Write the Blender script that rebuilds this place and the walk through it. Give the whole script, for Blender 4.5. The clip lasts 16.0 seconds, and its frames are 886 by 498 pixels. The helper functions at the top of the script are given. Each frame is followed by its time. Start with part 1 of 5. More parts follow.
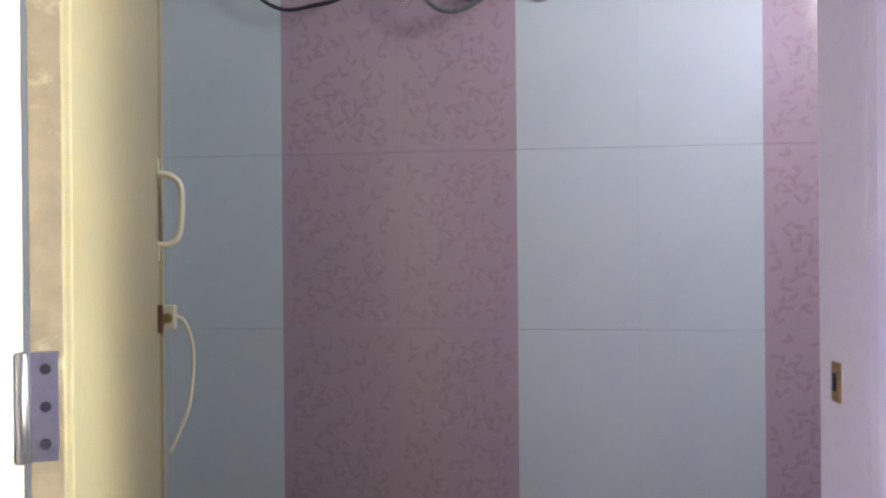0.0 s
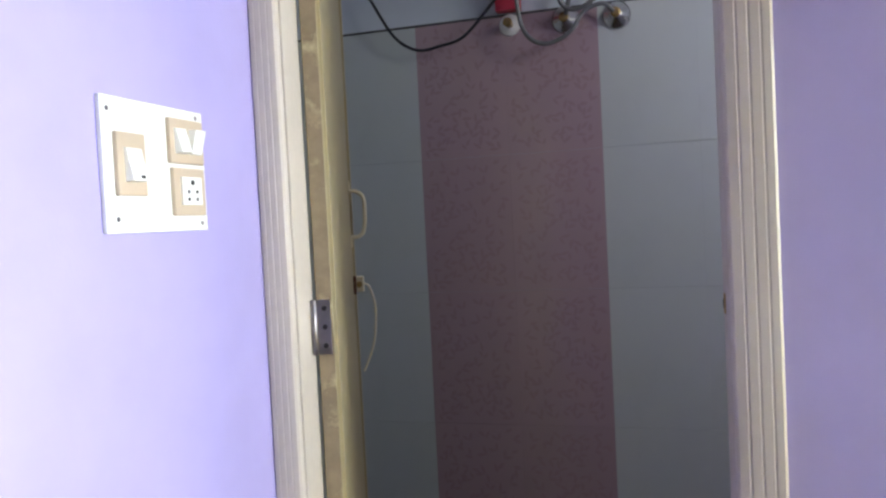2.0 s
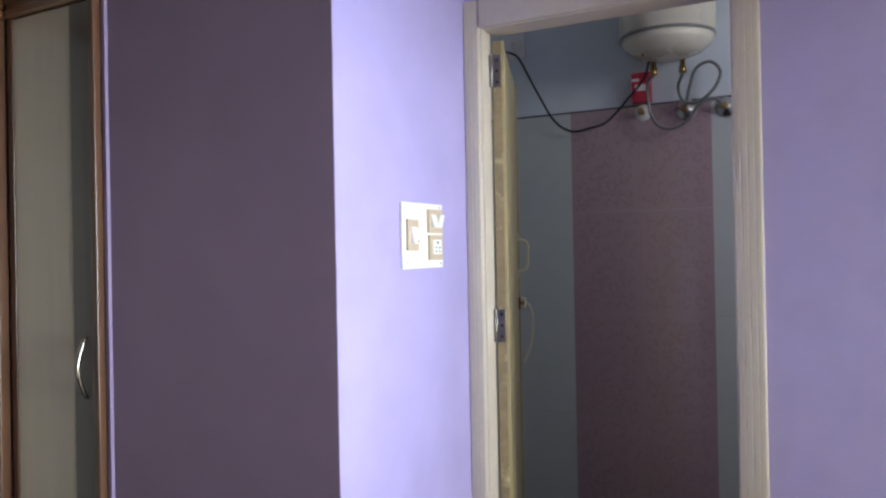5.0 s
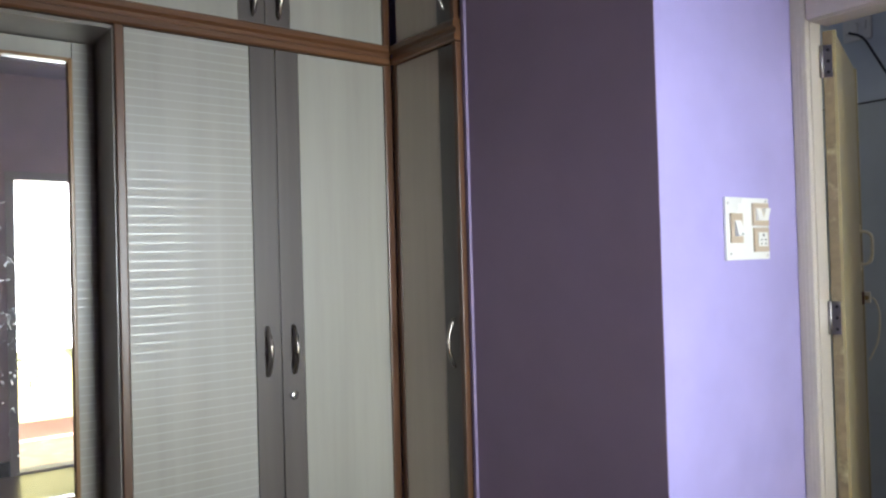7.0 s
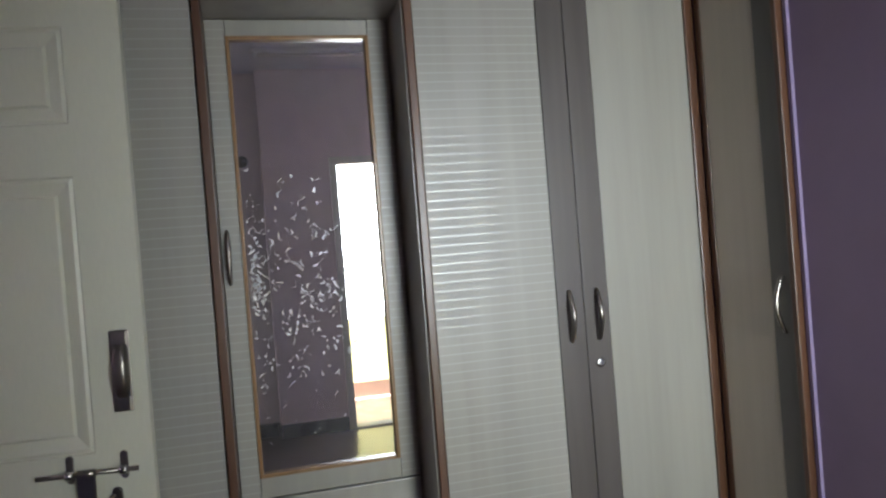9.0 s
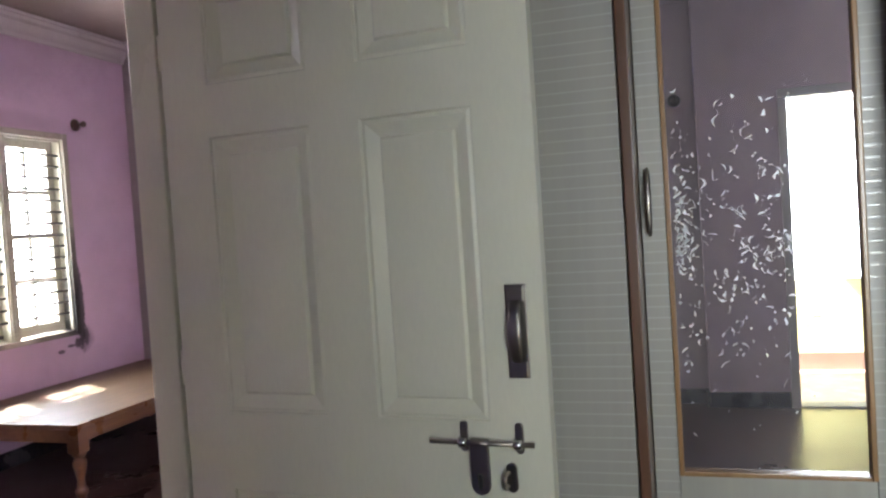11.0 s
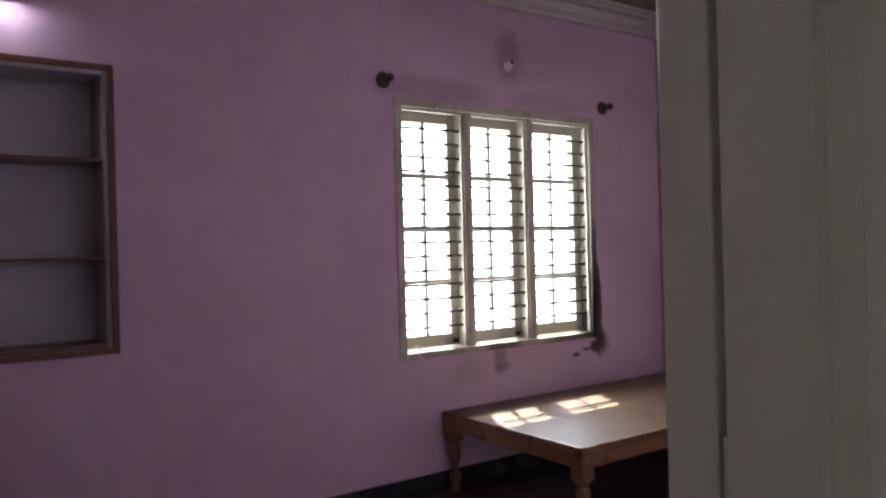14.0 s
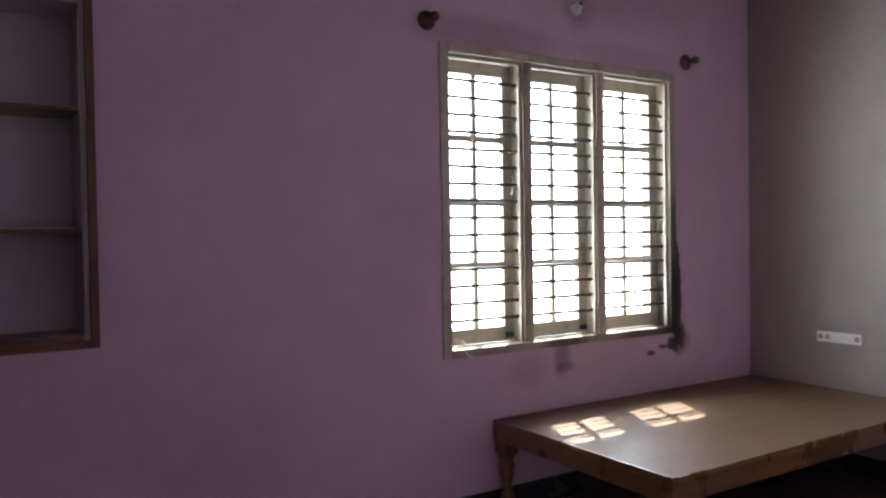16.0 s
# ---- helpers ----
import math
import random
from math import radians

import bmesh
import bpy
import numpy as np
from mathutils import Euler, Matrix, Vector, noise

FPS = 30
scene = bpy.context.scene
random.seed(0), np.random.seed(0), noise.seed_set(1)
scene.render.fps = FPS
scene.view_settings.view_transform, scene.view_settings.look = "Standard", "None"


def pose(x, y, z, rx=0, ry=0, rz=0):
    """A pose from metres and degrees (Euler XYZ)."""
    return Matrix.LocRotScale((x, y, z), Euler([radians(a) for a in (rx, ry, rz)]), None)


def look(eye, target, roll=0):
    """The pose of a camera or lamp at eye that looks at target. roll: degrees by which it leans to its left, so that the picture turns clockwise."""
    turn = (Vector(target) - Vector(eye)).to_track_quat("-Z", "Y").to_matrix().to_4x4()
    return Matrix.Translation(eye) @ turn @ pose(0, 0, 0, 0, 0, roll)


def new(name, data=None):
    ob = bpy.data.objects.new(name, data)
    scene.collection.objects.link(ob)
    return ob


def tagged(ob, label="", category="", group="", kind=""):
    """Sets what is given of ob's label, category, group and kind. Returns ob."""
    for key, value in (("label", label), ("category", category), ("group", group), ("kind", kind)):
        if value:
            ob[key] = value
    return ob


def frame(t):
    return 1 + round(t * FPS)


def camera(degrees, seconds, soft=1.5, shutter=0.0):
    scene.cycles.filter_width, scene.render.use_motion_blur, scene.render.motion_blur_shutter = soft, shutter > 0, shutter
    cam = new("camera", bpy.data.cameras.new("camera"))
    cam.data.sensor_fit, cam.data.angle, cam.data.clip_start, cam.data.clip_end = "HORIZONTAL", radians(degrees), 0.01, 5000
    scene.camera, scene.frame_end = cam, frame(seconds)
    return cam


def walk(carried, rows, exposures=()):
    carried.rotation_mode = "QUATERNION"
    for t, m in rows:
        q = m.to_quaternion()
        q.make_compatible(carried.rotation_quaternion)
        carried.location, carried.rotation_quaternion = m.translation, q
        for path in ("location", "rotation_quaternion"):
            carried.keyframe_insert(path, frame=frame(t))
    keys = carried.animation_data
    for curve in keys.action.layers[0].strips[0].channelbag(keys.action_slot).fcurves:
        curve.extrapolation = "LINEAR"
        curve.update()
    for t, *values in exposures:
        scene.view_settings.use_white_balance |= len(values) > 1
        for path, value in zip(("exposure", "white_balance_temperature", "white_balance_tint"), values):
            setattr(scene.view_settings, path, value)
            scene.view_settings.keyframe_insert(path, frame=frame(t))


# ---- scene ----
cam = camera(60.1, 16.0, soft=2.4)
PATH = [
    (0, (-0.119, 0.131, 1.396), (-0.346, 2.118, 1.394), -0.5),
    (0.5, (-0.103, -0.025, 1.422), (-0.296, 1.966, 1.394), -0.6),
    (1, (-0.049, -0.183, 1.437), (-0.402, 1.785, 1.391), -2.2),
    (1.5, (0.002, -0.33, 1.442), (-0.462, 1.615, 1.38), -2.8),
    (2, (0.039, -0.483, 1.435), (-0.519, 1.436, 1.363), -2.9),
    (2.5, (0.094, -0.648, 1.435), (-0.518, 1.255, 1.369), -3.3),
    (3, (0.181, -0.787, 1.446), (-0.511, 1.089, 1.393), -3.4),
    (3.2, (0.222, -0.832, 1.44), (-0.537, 1.018, 1.399), -3.4),
    (5.3, (0.441, -1.45, 1.484), (-0.569, 0.276, 1.511), -0.8),
    (5.5, (0.476, -1.5, 1.482), (-0.603, 0.184, 1.52), -0.9),
    (6, (0.539, -1.582, 1.485), (-0.751, -0.054, 1.498), -1.1),
    (6.5, (0.566, -1.585, 1.481), (-0.9, -0.226, 1.492), -1.5),
    (7, (0.572, -1.564, 1.463), (-1.02, -0.356, 1.492), -1.6),
    (7.5, (0.578, -1.515, 1.442), (-1.131, -0.477, 1.488), -1.8),
    (8, (0.542, -1.52, 1.44), (-1.251, -0.634, 1.484), -3.0),
    (8.2, (0.526, -1.52, 1.443), (-1.294, -0.694, 1.478), -3.5),
    (10.3, (0.199, -1.434, 1.434), (-1.794, -1.575, 1.365), -4.4),
    (10.5, (0.159, -1.452, 1.432), (-1.825, -1.7, 1.367), -4.3),
    (11, (-0.018, -1.469, 1.425), (-1.933, -2.044, 1.359), -3.7),
    (11.5, (-0.18, -1.495, 1.428), (-1.988, -2.347, 1.368), -2.5),
    (12, (-0.282, -1.534, 1.426), (-1.956, -2.627, 1.384), -1.9),
    (12.5, (-0.393, -1.631, 1.424), (-1.955, -2.88, 1.398), -1.4),
    (13, (-0.558, -1.795, 1.427), (-2.002, -3.18, 1.422), -1.3),
    (13.5, (-0.662, -1.92, 1.415), (-1.982, -3.423, 1.418), -1.7),
    (14, (-0.822, -2.088, 1.398), (-1.984, -3.716, 1.4), -1.5),
    (14.5, (-0.949, -2.216, 1.402), (-1.958, -3.943, 1.397), -1.0),
    (15, (-1.043, -2.364, 1.391), (-1.946, -4.148, 1.373), -1.0),
    (15.5, (-1.133, -2.554, 1.403), (-2.11, -4.299, 1.372), -1.0),
    (16, (-1.208, -2.704, 1.365), (-2.273, -4.396, 1.327), -0.9),
]
EXPOSURES = [(0.0, 4.78), (0.5, 4.58), (1.0, 4.35), (1.5, 4.0), (2.0, 3.68), (2.5, 3.42), (3.2, 3.22), (5.5, 3.5), (6.0, 3.5), (7.0, 3.25), (8.0, 3.08), (10.5, 3.25), (11.0, 3.48), (11.5, 3.5), (12.0, 3.35), (12.5, 2.95), (13.0, 2.72), (14.0, 2.5), (16.0, 2.3)]
walk(cam, [(t, look(eye, target, roll)) for t, eye, target, roll in PATH], EXPOSURES)

# ---- world, sun, large lights ----
world = bpy.data.worlds.new("sky_world")
scene.world = world
world.use_nodes = True
SUN_DIR = Vector((0.35, 0.755, -1.0)).normalized()
wn = world.node_tree.nodes
sky = wn.new("ShaderNodeTexSky")
sky.sky_type = "NISHITA"
sky.sun_disc = False
sky.sun_elevation = math.asin(-SUN_DIR.z)
sky.sun_rotation = math.atan2(-SUN_DIR.x, -SUN_DIR.y)
world.node_tree.links.new(sky.outputs[0], wn["Background"].inputs["Color"])
wn["Background"].inputs["Strength"].default_value = 0.15

sun = new("sun", bpy.data.lights.new("sun", "SUN"))
sun.data.energy, sun.data.angle, sun.data.color = 5.0, radians(0.5), (1.0, 0.93, 0.82)
sun.matrix_world = look((-3, -9, 8), Vector((-3, -9, 8)) + SUN_DIR)


def window_light(name, place, toward, wide, high, watts, colour):
    """Area lamp set at an opening, for skylight and for the bathroom's added fill."""
    ob = new(name, bpy.data.lights.new(name, "AREA"))
    ob.data.shape, ob.data.size, ob.data.size_y = "RECTANGLE", wide, high
    ob.data.energy, ob.data.color = watts, colour
    ob.matrix_world = look(place, Vector(place) + Vector(toward))
    return ob


window_light("balcony_daylight", (1.98, -0.235, 1.50), (-1, 0, -0.06), 0.89, 1.26, 1.95, (0.87, 0.965, 1.04)).data.spread = radians(67)
window_light("window_daylight", (-3.93, -5.96, 1.52), (0, 1, 0), 1.48, 1.35, 17, (0.91, 0.96, 1.05)).data.spread = radians(165)
# added fill that brightens the bathroom; its source is out of view
window_light("bath_fill_light", (1.12, 1.20, 2.35), (-1, 0.14, -0.28), 0.45, 0.4, 0.70, (0.96, 0.985, 0.99))


# ---- materials ----
def nodes_of(name):
    m = bpy.data.materials.new(name)
    m.use_nodes = True
    t = m.node_tree
    return m, t, t.nodes["Principled BSDF"]


def link(t, a, b):
    t.links.new(a, b)


def noise_node(t, scale, detail=4.0, rough=0.55, coord=None, stretch=(1, 1, 1)):
    if coord is None:
        coord = t.nodes.new("ShaderNodeTexCoord").outputs["Object"]
    mp = t.nodes.new("ShaderNodeMapping")
    mp.inputs["Scale"].default_value = stretch
    link(t, coord, mp.inputs["Vector"])
    n = t.nodes.new("ShaderNodeTexNoise")
    n.inputs["Scale"].default_value, n.inputs["Detail"].default_value = scale, detail
    n.inputs["Roughness"].default_value = rough
    link(t, mp.outputs[0], n.inputs["Vector"])
    return n.outputs["Fac"]


def ramp(t, fac, stops):
    r = t.nodes.new("ShaderNodeValToRGB")
    while len(r.color_ramp.elements) < len(stops):
        r.color_ramp.elements.new(0.5)
    for e, (p, c) in zip(r.color_ramp.elements, stops):
        e.position, e.color = p, (*c, 1) if len(c) == 3 else c
    link(t, fac, r.inputs["Fac"])
    return r.outputs["Color"]


def mix(t, fac, a, b, kind="MIX"):
    m = t.nodes.new("ShaderNodeMix")
    m.data_type, m.blend_type = "RGBA", kind
    for sock, v in ((m.inputs[0], fac), (m.inputs[6], a), (m.inputs[7], b)):
        if hasattr(v, "links"):
            link(t, v, sock)
        else:
            sock.default_value = v if not isinstance(v, tuple) else (*v, 1)[:4]
    return m.outputs[2]


def bump(t, bsdf, height, strength=0.2, distance=0.002):
    b = t.nodes.new("ShaderNodeBump")
    b.inputs["Strength"].default_value, b.inputs["Distance"].default_value = strength, distance
    link(t, height, b.inputs["Height"])
    link(t, b.outputs[0], bsdf.inputs["Normal"])


def shade(c, k):
    return tuple(min(1.0, v * k) for v in c)


def surface(name, colour, rough=0.6, fine=60.0, coarse=2.5, vary=0.12, relief=0.15, depth=0.001, metal=0.0, stretch=(1, 1, 1), coat=0.0, dirt=None, dirt_amount=0.5):
    """A paint, plastic or metal: colour varied at two scales, worn gloss, fine relief and, if given, dirt."""
    m, t, b = nodes_of(name)
    n1, n2 = noise_node(t, coarse, 5, stretch=stretch), noise_node(t, fine, 3, stretch=stretch)
    c = ramp(t, n1, [(0.3, shade(colour, 1 - vary)), (0.7, shade(colour, 1 + vary))])
    c = mix(t, 0.35, c, ramp(t, n2, [(0.3, shade(colour, 1 - vary)), (0.7, shade(colour, 1 + vary))]))
    if dirt:
        f = ramp(t, noise_node(t, coarse * 3, 8, 0.65), [(0.52, (0, 0, 0)), (0.72, (dirt_amount,) * 3)])
        c = mix(t, f, c, dirt)
    link(t, c, b.inputs["Base Color"])
    r = ramp(t, n1, [(0.3, (max(0.02, rough - 0.06),) * 3), (0.7, (min(1, rough + 0.06),) * 3)])
    link(t, r, b.inputs["Roughness"])
    b.inputs["Metallic"].default_value = metal
    if coat:
        b.inputs["Coat Weight"].default_value, b.inputs["Coat Roughness"].default_value = coat, 0.12
    bump(t, b, n2, relief, depth)
    return m


def wall_paint(name, colour, soot=(), rough=0.55, blotch=None):
    """Rolled wall paint, slightly uneven, with soot stains at the given places (x, y, z, size)."""
    m, t, b = nodes_of(name)
    pos = t.nodes.new("ShaderNodeTexCoord").outputs["Object"]
    big, mid, fine = noise_node(t, 0.9, 4, coord=pos), noise_node(t, 7, 6, coord=pos), noise_node(t, 180, 2, coord=pos)
    c = ramp(t, big, [(0.3, shade(colour, 0.9)), (0.7, shade(colour, 1.08))])
    c = mix(t, 0.3, c, ramp(t, mid, [(0.3, shade(colour, 0.86)), (0.7, shade(colour, 1.1))]))
    if blotch:
        c = mix(t, ramp(t, noise_node(t, 3.2, 9, 0.7, coord=pos), [(0.58, (0, 0, 0)), (0.75, (0.35, 0.35, 0.35))]), c, blotch)
    for x, y, z, size, amount, squash in soot:
        off = t.nodes.new("ShaderNodeVectorMath")
        off.operation = "SUBTRACT"
        off.inputs[1].default_value = (x, y, z)
        link(t, pos, off.inputs[0])
        sq = t.nodes.new("ShaderNodeVectorMath")
        sq.operation = "MULTIPLY"
        sq.inputs[1].default_value = (1 / squash[0], 1, 1 / squash[1])
        link(t, off.outputs[0], sq.inputs[0])
        ln = t.nodes.new("ShaderNodeVectorMath")
        ln.operation = "LENGTH"
        link(t, sq.outputs[0], ln.inputs[0])
        ad = t.nodes.new("ShaderNodeMath")
        ad.operation = "MULTIPLY_ADD"
        link(t, noise_node(t, 14 if size > 0.09 else 55, 9, 0.75, coord=pos), ad.inputs[0])
        ad.inputs[1].default_value = -1.3 * size if size > 0.09 else -5.0 * size
        link(t, ln.outputs["Value"], ad.inputs[2])
        f = ramp(t, ad.outputs[0], [(0.0, (amount,) * 3), (max(0.006, 0.8 * size if size > 0.09 else 0.3 * size), (0, 0, 0))])
        c = mix(t, f, c, (0.035, 0.03, 0.03))
    link(t, c, b.inputs["Base Color"])
    b.inputs["Roughness"].default_value = rough
    b.inputs["Specular IOR Level"].default_value = 0.35
    bump(t, b, mix(t, 0.5, mid, fine), 0.12, 0.002)
    return m


def wood(name, light, dark, grain_axis="z", rough=0.35, coat=0.3):
    m, t, b = nodes_of(name)
    st = {"x": (0.6, 12, 12), "y": (12, 0.6, 12), "z": (12, 12, 0.6)}[grain_axis]
    g, fib = noise_node(t, 2.2, 6, 0.6, stretch=st), noise_node(t, 14, 3, stretch=st)
    c = ramp(t, g, [(0.2, dark), (0.8, light)])
    c = mix(t, ramp(t, fib, [(0.4, (0, 0, 0)), (0.8, (0.35, 0.35, 0.35))]), c, shade(dark, 0.7))
    link(t, c, b.inputs["Base Color"])
    link(t, ramp(t, noise_node(t, 4, 5), [(0.2, (rough - 0.03,) * 3), (0.8, (rough + 0.03,) * 3)]), b.inputs["Roughness"])
    b.inputs["Coat Weight"].default_value, b.inputs["Coat Roughness"].default_value = coat, 0.2
    bump(t, b, fib, 0.15, 0.001)
    return m


def laminate(name, colour, grain, ribbed):
    """Textured board: fine vertical grain and, if ribbed, smooth level ribs 26.5 mm apart."""
    m, t, b = nodes_of(name)
    pos = t.nodes.new("ShaderNodeTexCoord").outputs["Object"]
    g1 = noise_node(t, 1.6, 5, 0.6, coord=pos, stretch=(9, 9, 0.4))
    g2 = noise_node(t, 60, 2, coord=pos, stretch=(4, 4, 0.3))
    c = ramp(t, g1, [(0.25, grain), (0.65, colour)])
    c = mix(t, 0.2, c, ramp(t, g2, [(0.35, shade(colour, 0.95)), (0.6, shade(colour, 1.02))]))
    link(t, c, b.inputs["Base Color"])
    b.inputs["Roughness"].default_value = 0.3
    b.inputs["Specular IOR Level"].default_value = 0.6
    if ribbed:
        sx = t.nodes.new("ShaderNodeSeparateXYZ")
        link(t, pos, sx.inputs[0])
        md = t.nodes.new("ShaderNodeMath")
        md.operation = "PINGPONG"
        md.inputs[1].default_value = 0.01325
        link(t, sx.outputs["Z"], md.inputs[0])
        sc = t.nodes.new("ShaderNodeMath")
        sc.operation = "MULTIPLY"
        sc.inputs[1].default_value = 75.47
        link(t, md.outputs[0], sc.inputs[0])
        link(t, ramp(t, sc.outputs[0], [(0.0, (0.29,) * 3), (0.09, (0.29,) * 3), (0.14, (0.40,) * 3)]), b.inputs["Roughness"])
        c = mix(t, ramp(t, sc.outputs[0], [(0.09, (1, 1, 1)), (0.14, (0, 0, 0))]), c, shade(colour, 1.028))
        b.inputs["IOR"].default_value = 1.65
        link(t, c, b.inputs["Base Color"])
        link(t, ramp(t, sc.outputs[0], [(0.0, (0.95,) * 3), (0.09, (0.95,) * 3), (0.14, (0.35,) * 3)]), b.inputs["Specular IOR Level"])
    bump(t, b, g2, 0.1, 0.0005)
    return m


LILAC = wall_paint("lilac_wall_paint", (0.395, 0.35, 0.67))
# lilac darkened in colour so the filler beside the cupboard looks shaded
LILAC_DULLED = wall_paint("darkened_lilac_paint", (0.26, 0.205, 0.34))
# the lilac paint again, with the pillar front's shade put into its colour
LILAC_SHADED = wall_paint("shaded_lilac_wall_paint", (0.25, 0.18, 0.265))
ROSE = wall_paint("rose_lilac_wall_paint", (0.78, 0.65, 0.61))
PINK = wall_paint("pink_wall_paint", (0.60, 0.445, 0.545), soot=[
    (-4.714, -5.74, 0.98, 0.032, 0.9, (0.45, 3.6)), (-4.735, -5.74, 0.735, 0.10, 0.6, (0.7, 0.75)), (-4.752, -5.74, 0.76, 0.014, 0.7, (0.7, 1.8)),
    (-3.97, -5.74, 2.59, 0.11, 0.35, (0.8, 1.3)), (-4.05, -5.74, 2.85, 0.5, 0.25, (1.7, 0.6)),
    (-3.84, -5.74, 0.72, 0.10, 0.45, (0.5, 0.9)), (-3.86, -5.74, 0.665, 0.012, 0.35, (2.0, 0.8)), (-3.62, -5.74, 0.67, 0.10, 0.18, (1.2, 0.8)),
    (-4.665, -5.74, 0.715, 0.009, 0.85, (1.2, 1.4)), (-4.60, -5.74, 0.705, 0.006, 0.8, (2.2, 0.6)), (-4.50, -5.74, 0.675, 0.006, 0.8, (1.8, 0.8)),
    (-3.4, -5.74, 2.33, 0.12, 0.28, (3, 0.6)), (-4.3, -5.74, 2.33, 0.10, 0.18, (3, 0.6))])
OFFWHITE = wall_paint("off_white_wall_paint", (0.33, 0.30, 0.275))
NICHE_WHITE = wall_paint("grey_white_niche_paint", (0.47, 0.47, 0.49))
BATHWHITE = wall_paint("bath_wall_paint", (0.66, 0.72, 0.76))
CEIL_WHITE = wall_paint("ceiling_white", (0.74, 0.73, 0.74))
CEIL_BLOTCHED = wall_paint("blotched_brown_ceiling_paint", (0.21, 0.16, 0.14), blotch=(0.42, 0.38, 0.35))
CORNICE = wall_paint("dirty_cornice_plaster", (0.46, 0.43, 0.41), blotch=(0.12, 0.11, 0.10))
YELLOW = wall_paint("pale_yellow_wall_paint", (0.78, 0.82, 0.42))
FLOOR = surface("dark_polished_floor", (0.075, 0.040, 0.032), 0.30, 90, 1.6, 0.3, 0.05, 0.0006, dirt=(0.14, 0.10, 0.09), dirt_amount=0.35)
BALCONY_FLOOR = surface("balcony_floor_tile", (0.55, 0.38, 0.33), 0.4, 40, 3, 0.25, 0.1, 0.001, dirt=(0.8, 0.78, 0.74), dirt_amount=0.8)
BALCONY_SKIRT = surface("dull_brown_skirting_tile", (0.17, 0.11, 0.085), 0.5, 40, 3, 0.2, 0.1, 0.001)
SKIRT = surface("black_skirting_stone", (0.028, 0.028, 0.034), 0.25, 70, 3, 0.3, 0.08, 0.0006, dirt=(0.09, 0.085, 0.08), dirt_amount=0.4)
CREAM_LAM = laminate("cream_ribbed_laminate", (0.365, 0.352, 0.315), (0.30, 0.288, 0.256), True)
PALE_LAM = laminate("cream_laminate", (0.365, 0.352, 0.31), (0.295, 0.282, 0.248), False)
TAUPE_LAM = laminate("taupe_laminate", (0.125, 0.108, 0.10), (0.085, 0.072, 0.066), False)
# warm laminate, its colour lightened to make up for missing bounce light
LIFTED_BEIGE_LAM = laminate("brightened_beige_laminate", (0.54, 0.47, 0.385), (0.46, 0.395, 0.32), False)
NICHE_LAM = laminate("grey_brown_laminate", (0.27, 0.24, 0.21), (0.19, 0.168, 0.148), False)
BROWN = wood("brown_varnished_wood", (0.15, 0.064, 0.031), (0.065, 0.028, 0.014), "z", 0.38, 0.2)
BROWN_Y = wood("brown_varnished_rail", (0.20, 0.088, 0.039), (0.085, 0.036, 0.017), "y")
BROWN_X = wood("brown_varnished_shelf_edge", (0.20, 0.085, 0.035), (0.075, 0.032, 0.014), "x")
HONEY = wood("honey_mirror_bead", (0.36, 0.20, 0.08), (0.19, 0.095, 0.035), "z")
COT_TOP = wood("worn_brown_plywood", (0.132, 0.078, 0.034), (0.080, 0.045, 0.021), "x", 0.45, 0.05)
COT_WOOD = wood("polished_teak", (0.21, 0.100, 0.036), (0.10, 0.042, 0.016), "x", 0.28, 0.5)
DOOR_WHITE = surface("ivory_door_enamel", (0.74, 0.735, 0.60), 0.3, 120, 2.0, 0.05, 0.06, 0.0005, coat=0.3, stretch=(1, 1, 0.3))
FRAME_PAINT = surface("cream_frame_enamel", (0.56, 0.505, 0.465), 0.34, 60, 3, 0.07, 0.08, 0.0006, coat=0.2)
BATH_LEAF = surface("yellowed_cream_enamel", (0.40, 0.345, 0.205), 0.36, 60, 3, 0.10, 0.1, 0.0008, coat=0.15, dirt=(0.50, 0.36, 0.16), dirt_amount=0.45)
BARE = surface("chipped_door_edge", (0.26, 0.20, 0.13), 0.6, 40, 5, 0.3, 0.4, 0.0015, dirt=(0.62, 0.54, 0.34), dirt_amount=0.95)
WIN_PAINT = surface("dirty_cream_window_paint", (0.44, 0.41, 0.32), 0.45, 70, 3, 0.12, 0.15, 0.001, dirt=(0.14, 0.12, 0.09), dirt_amount=0.6)
WIN_SOOT = wall_paint("sooted_cream_window_paint", (0.44, 0.41, 0.32), soot=[(-4.70, -5.74, 0.90, 0.20, 0.97, (0.5, 1.5)), (-4.70, -5.74, 1.30, 0.12, 0.7, (0.5, 2.2)), (-4.45, -5.74, 0.79, 0.12, 0.6, (1.6, 0.6)), (-3.86, -5.74, 0.79, 0.12, 0.7, (1.0, 0.6)), (-3.3, -5.74, 0.79, 0.10, 0.3, (2.0, 0.6))], rough=0.5)
IRON = surface("painted_iron_rod", (0.075, 0.07, 0.062), 0.5, 90, 8, 0.3, 0.3, 0.0008, dirt=(0.14, 0.07, 0.04), dirt_amount=0.6)
STEEL = surface("dull_steel", (0.36, 0.34, 0.36), 0.34, 90, 8, 0.15, 0.1, 0.0005, metal=0.9)
NICKEL = surface("brushed_nickel", (0.29, 0.265, 0.24), 0.30, 200, 10, 0.1, 0.1, 0.0004, metal=1.0, stretch=(1, 1, 0.1))
CHROME = surface("chrome_plate", (0.55, 0.54, 0.53), 0.26, 60, 6, 0.06, 0.02, 0.0003, metal=1.0)
BRASS = surface("tarnished_brass", (0.42, 0.29, 0.12), 0.35, 60, 8, 0.2, 0.1, 0.0005, metal=0.9)
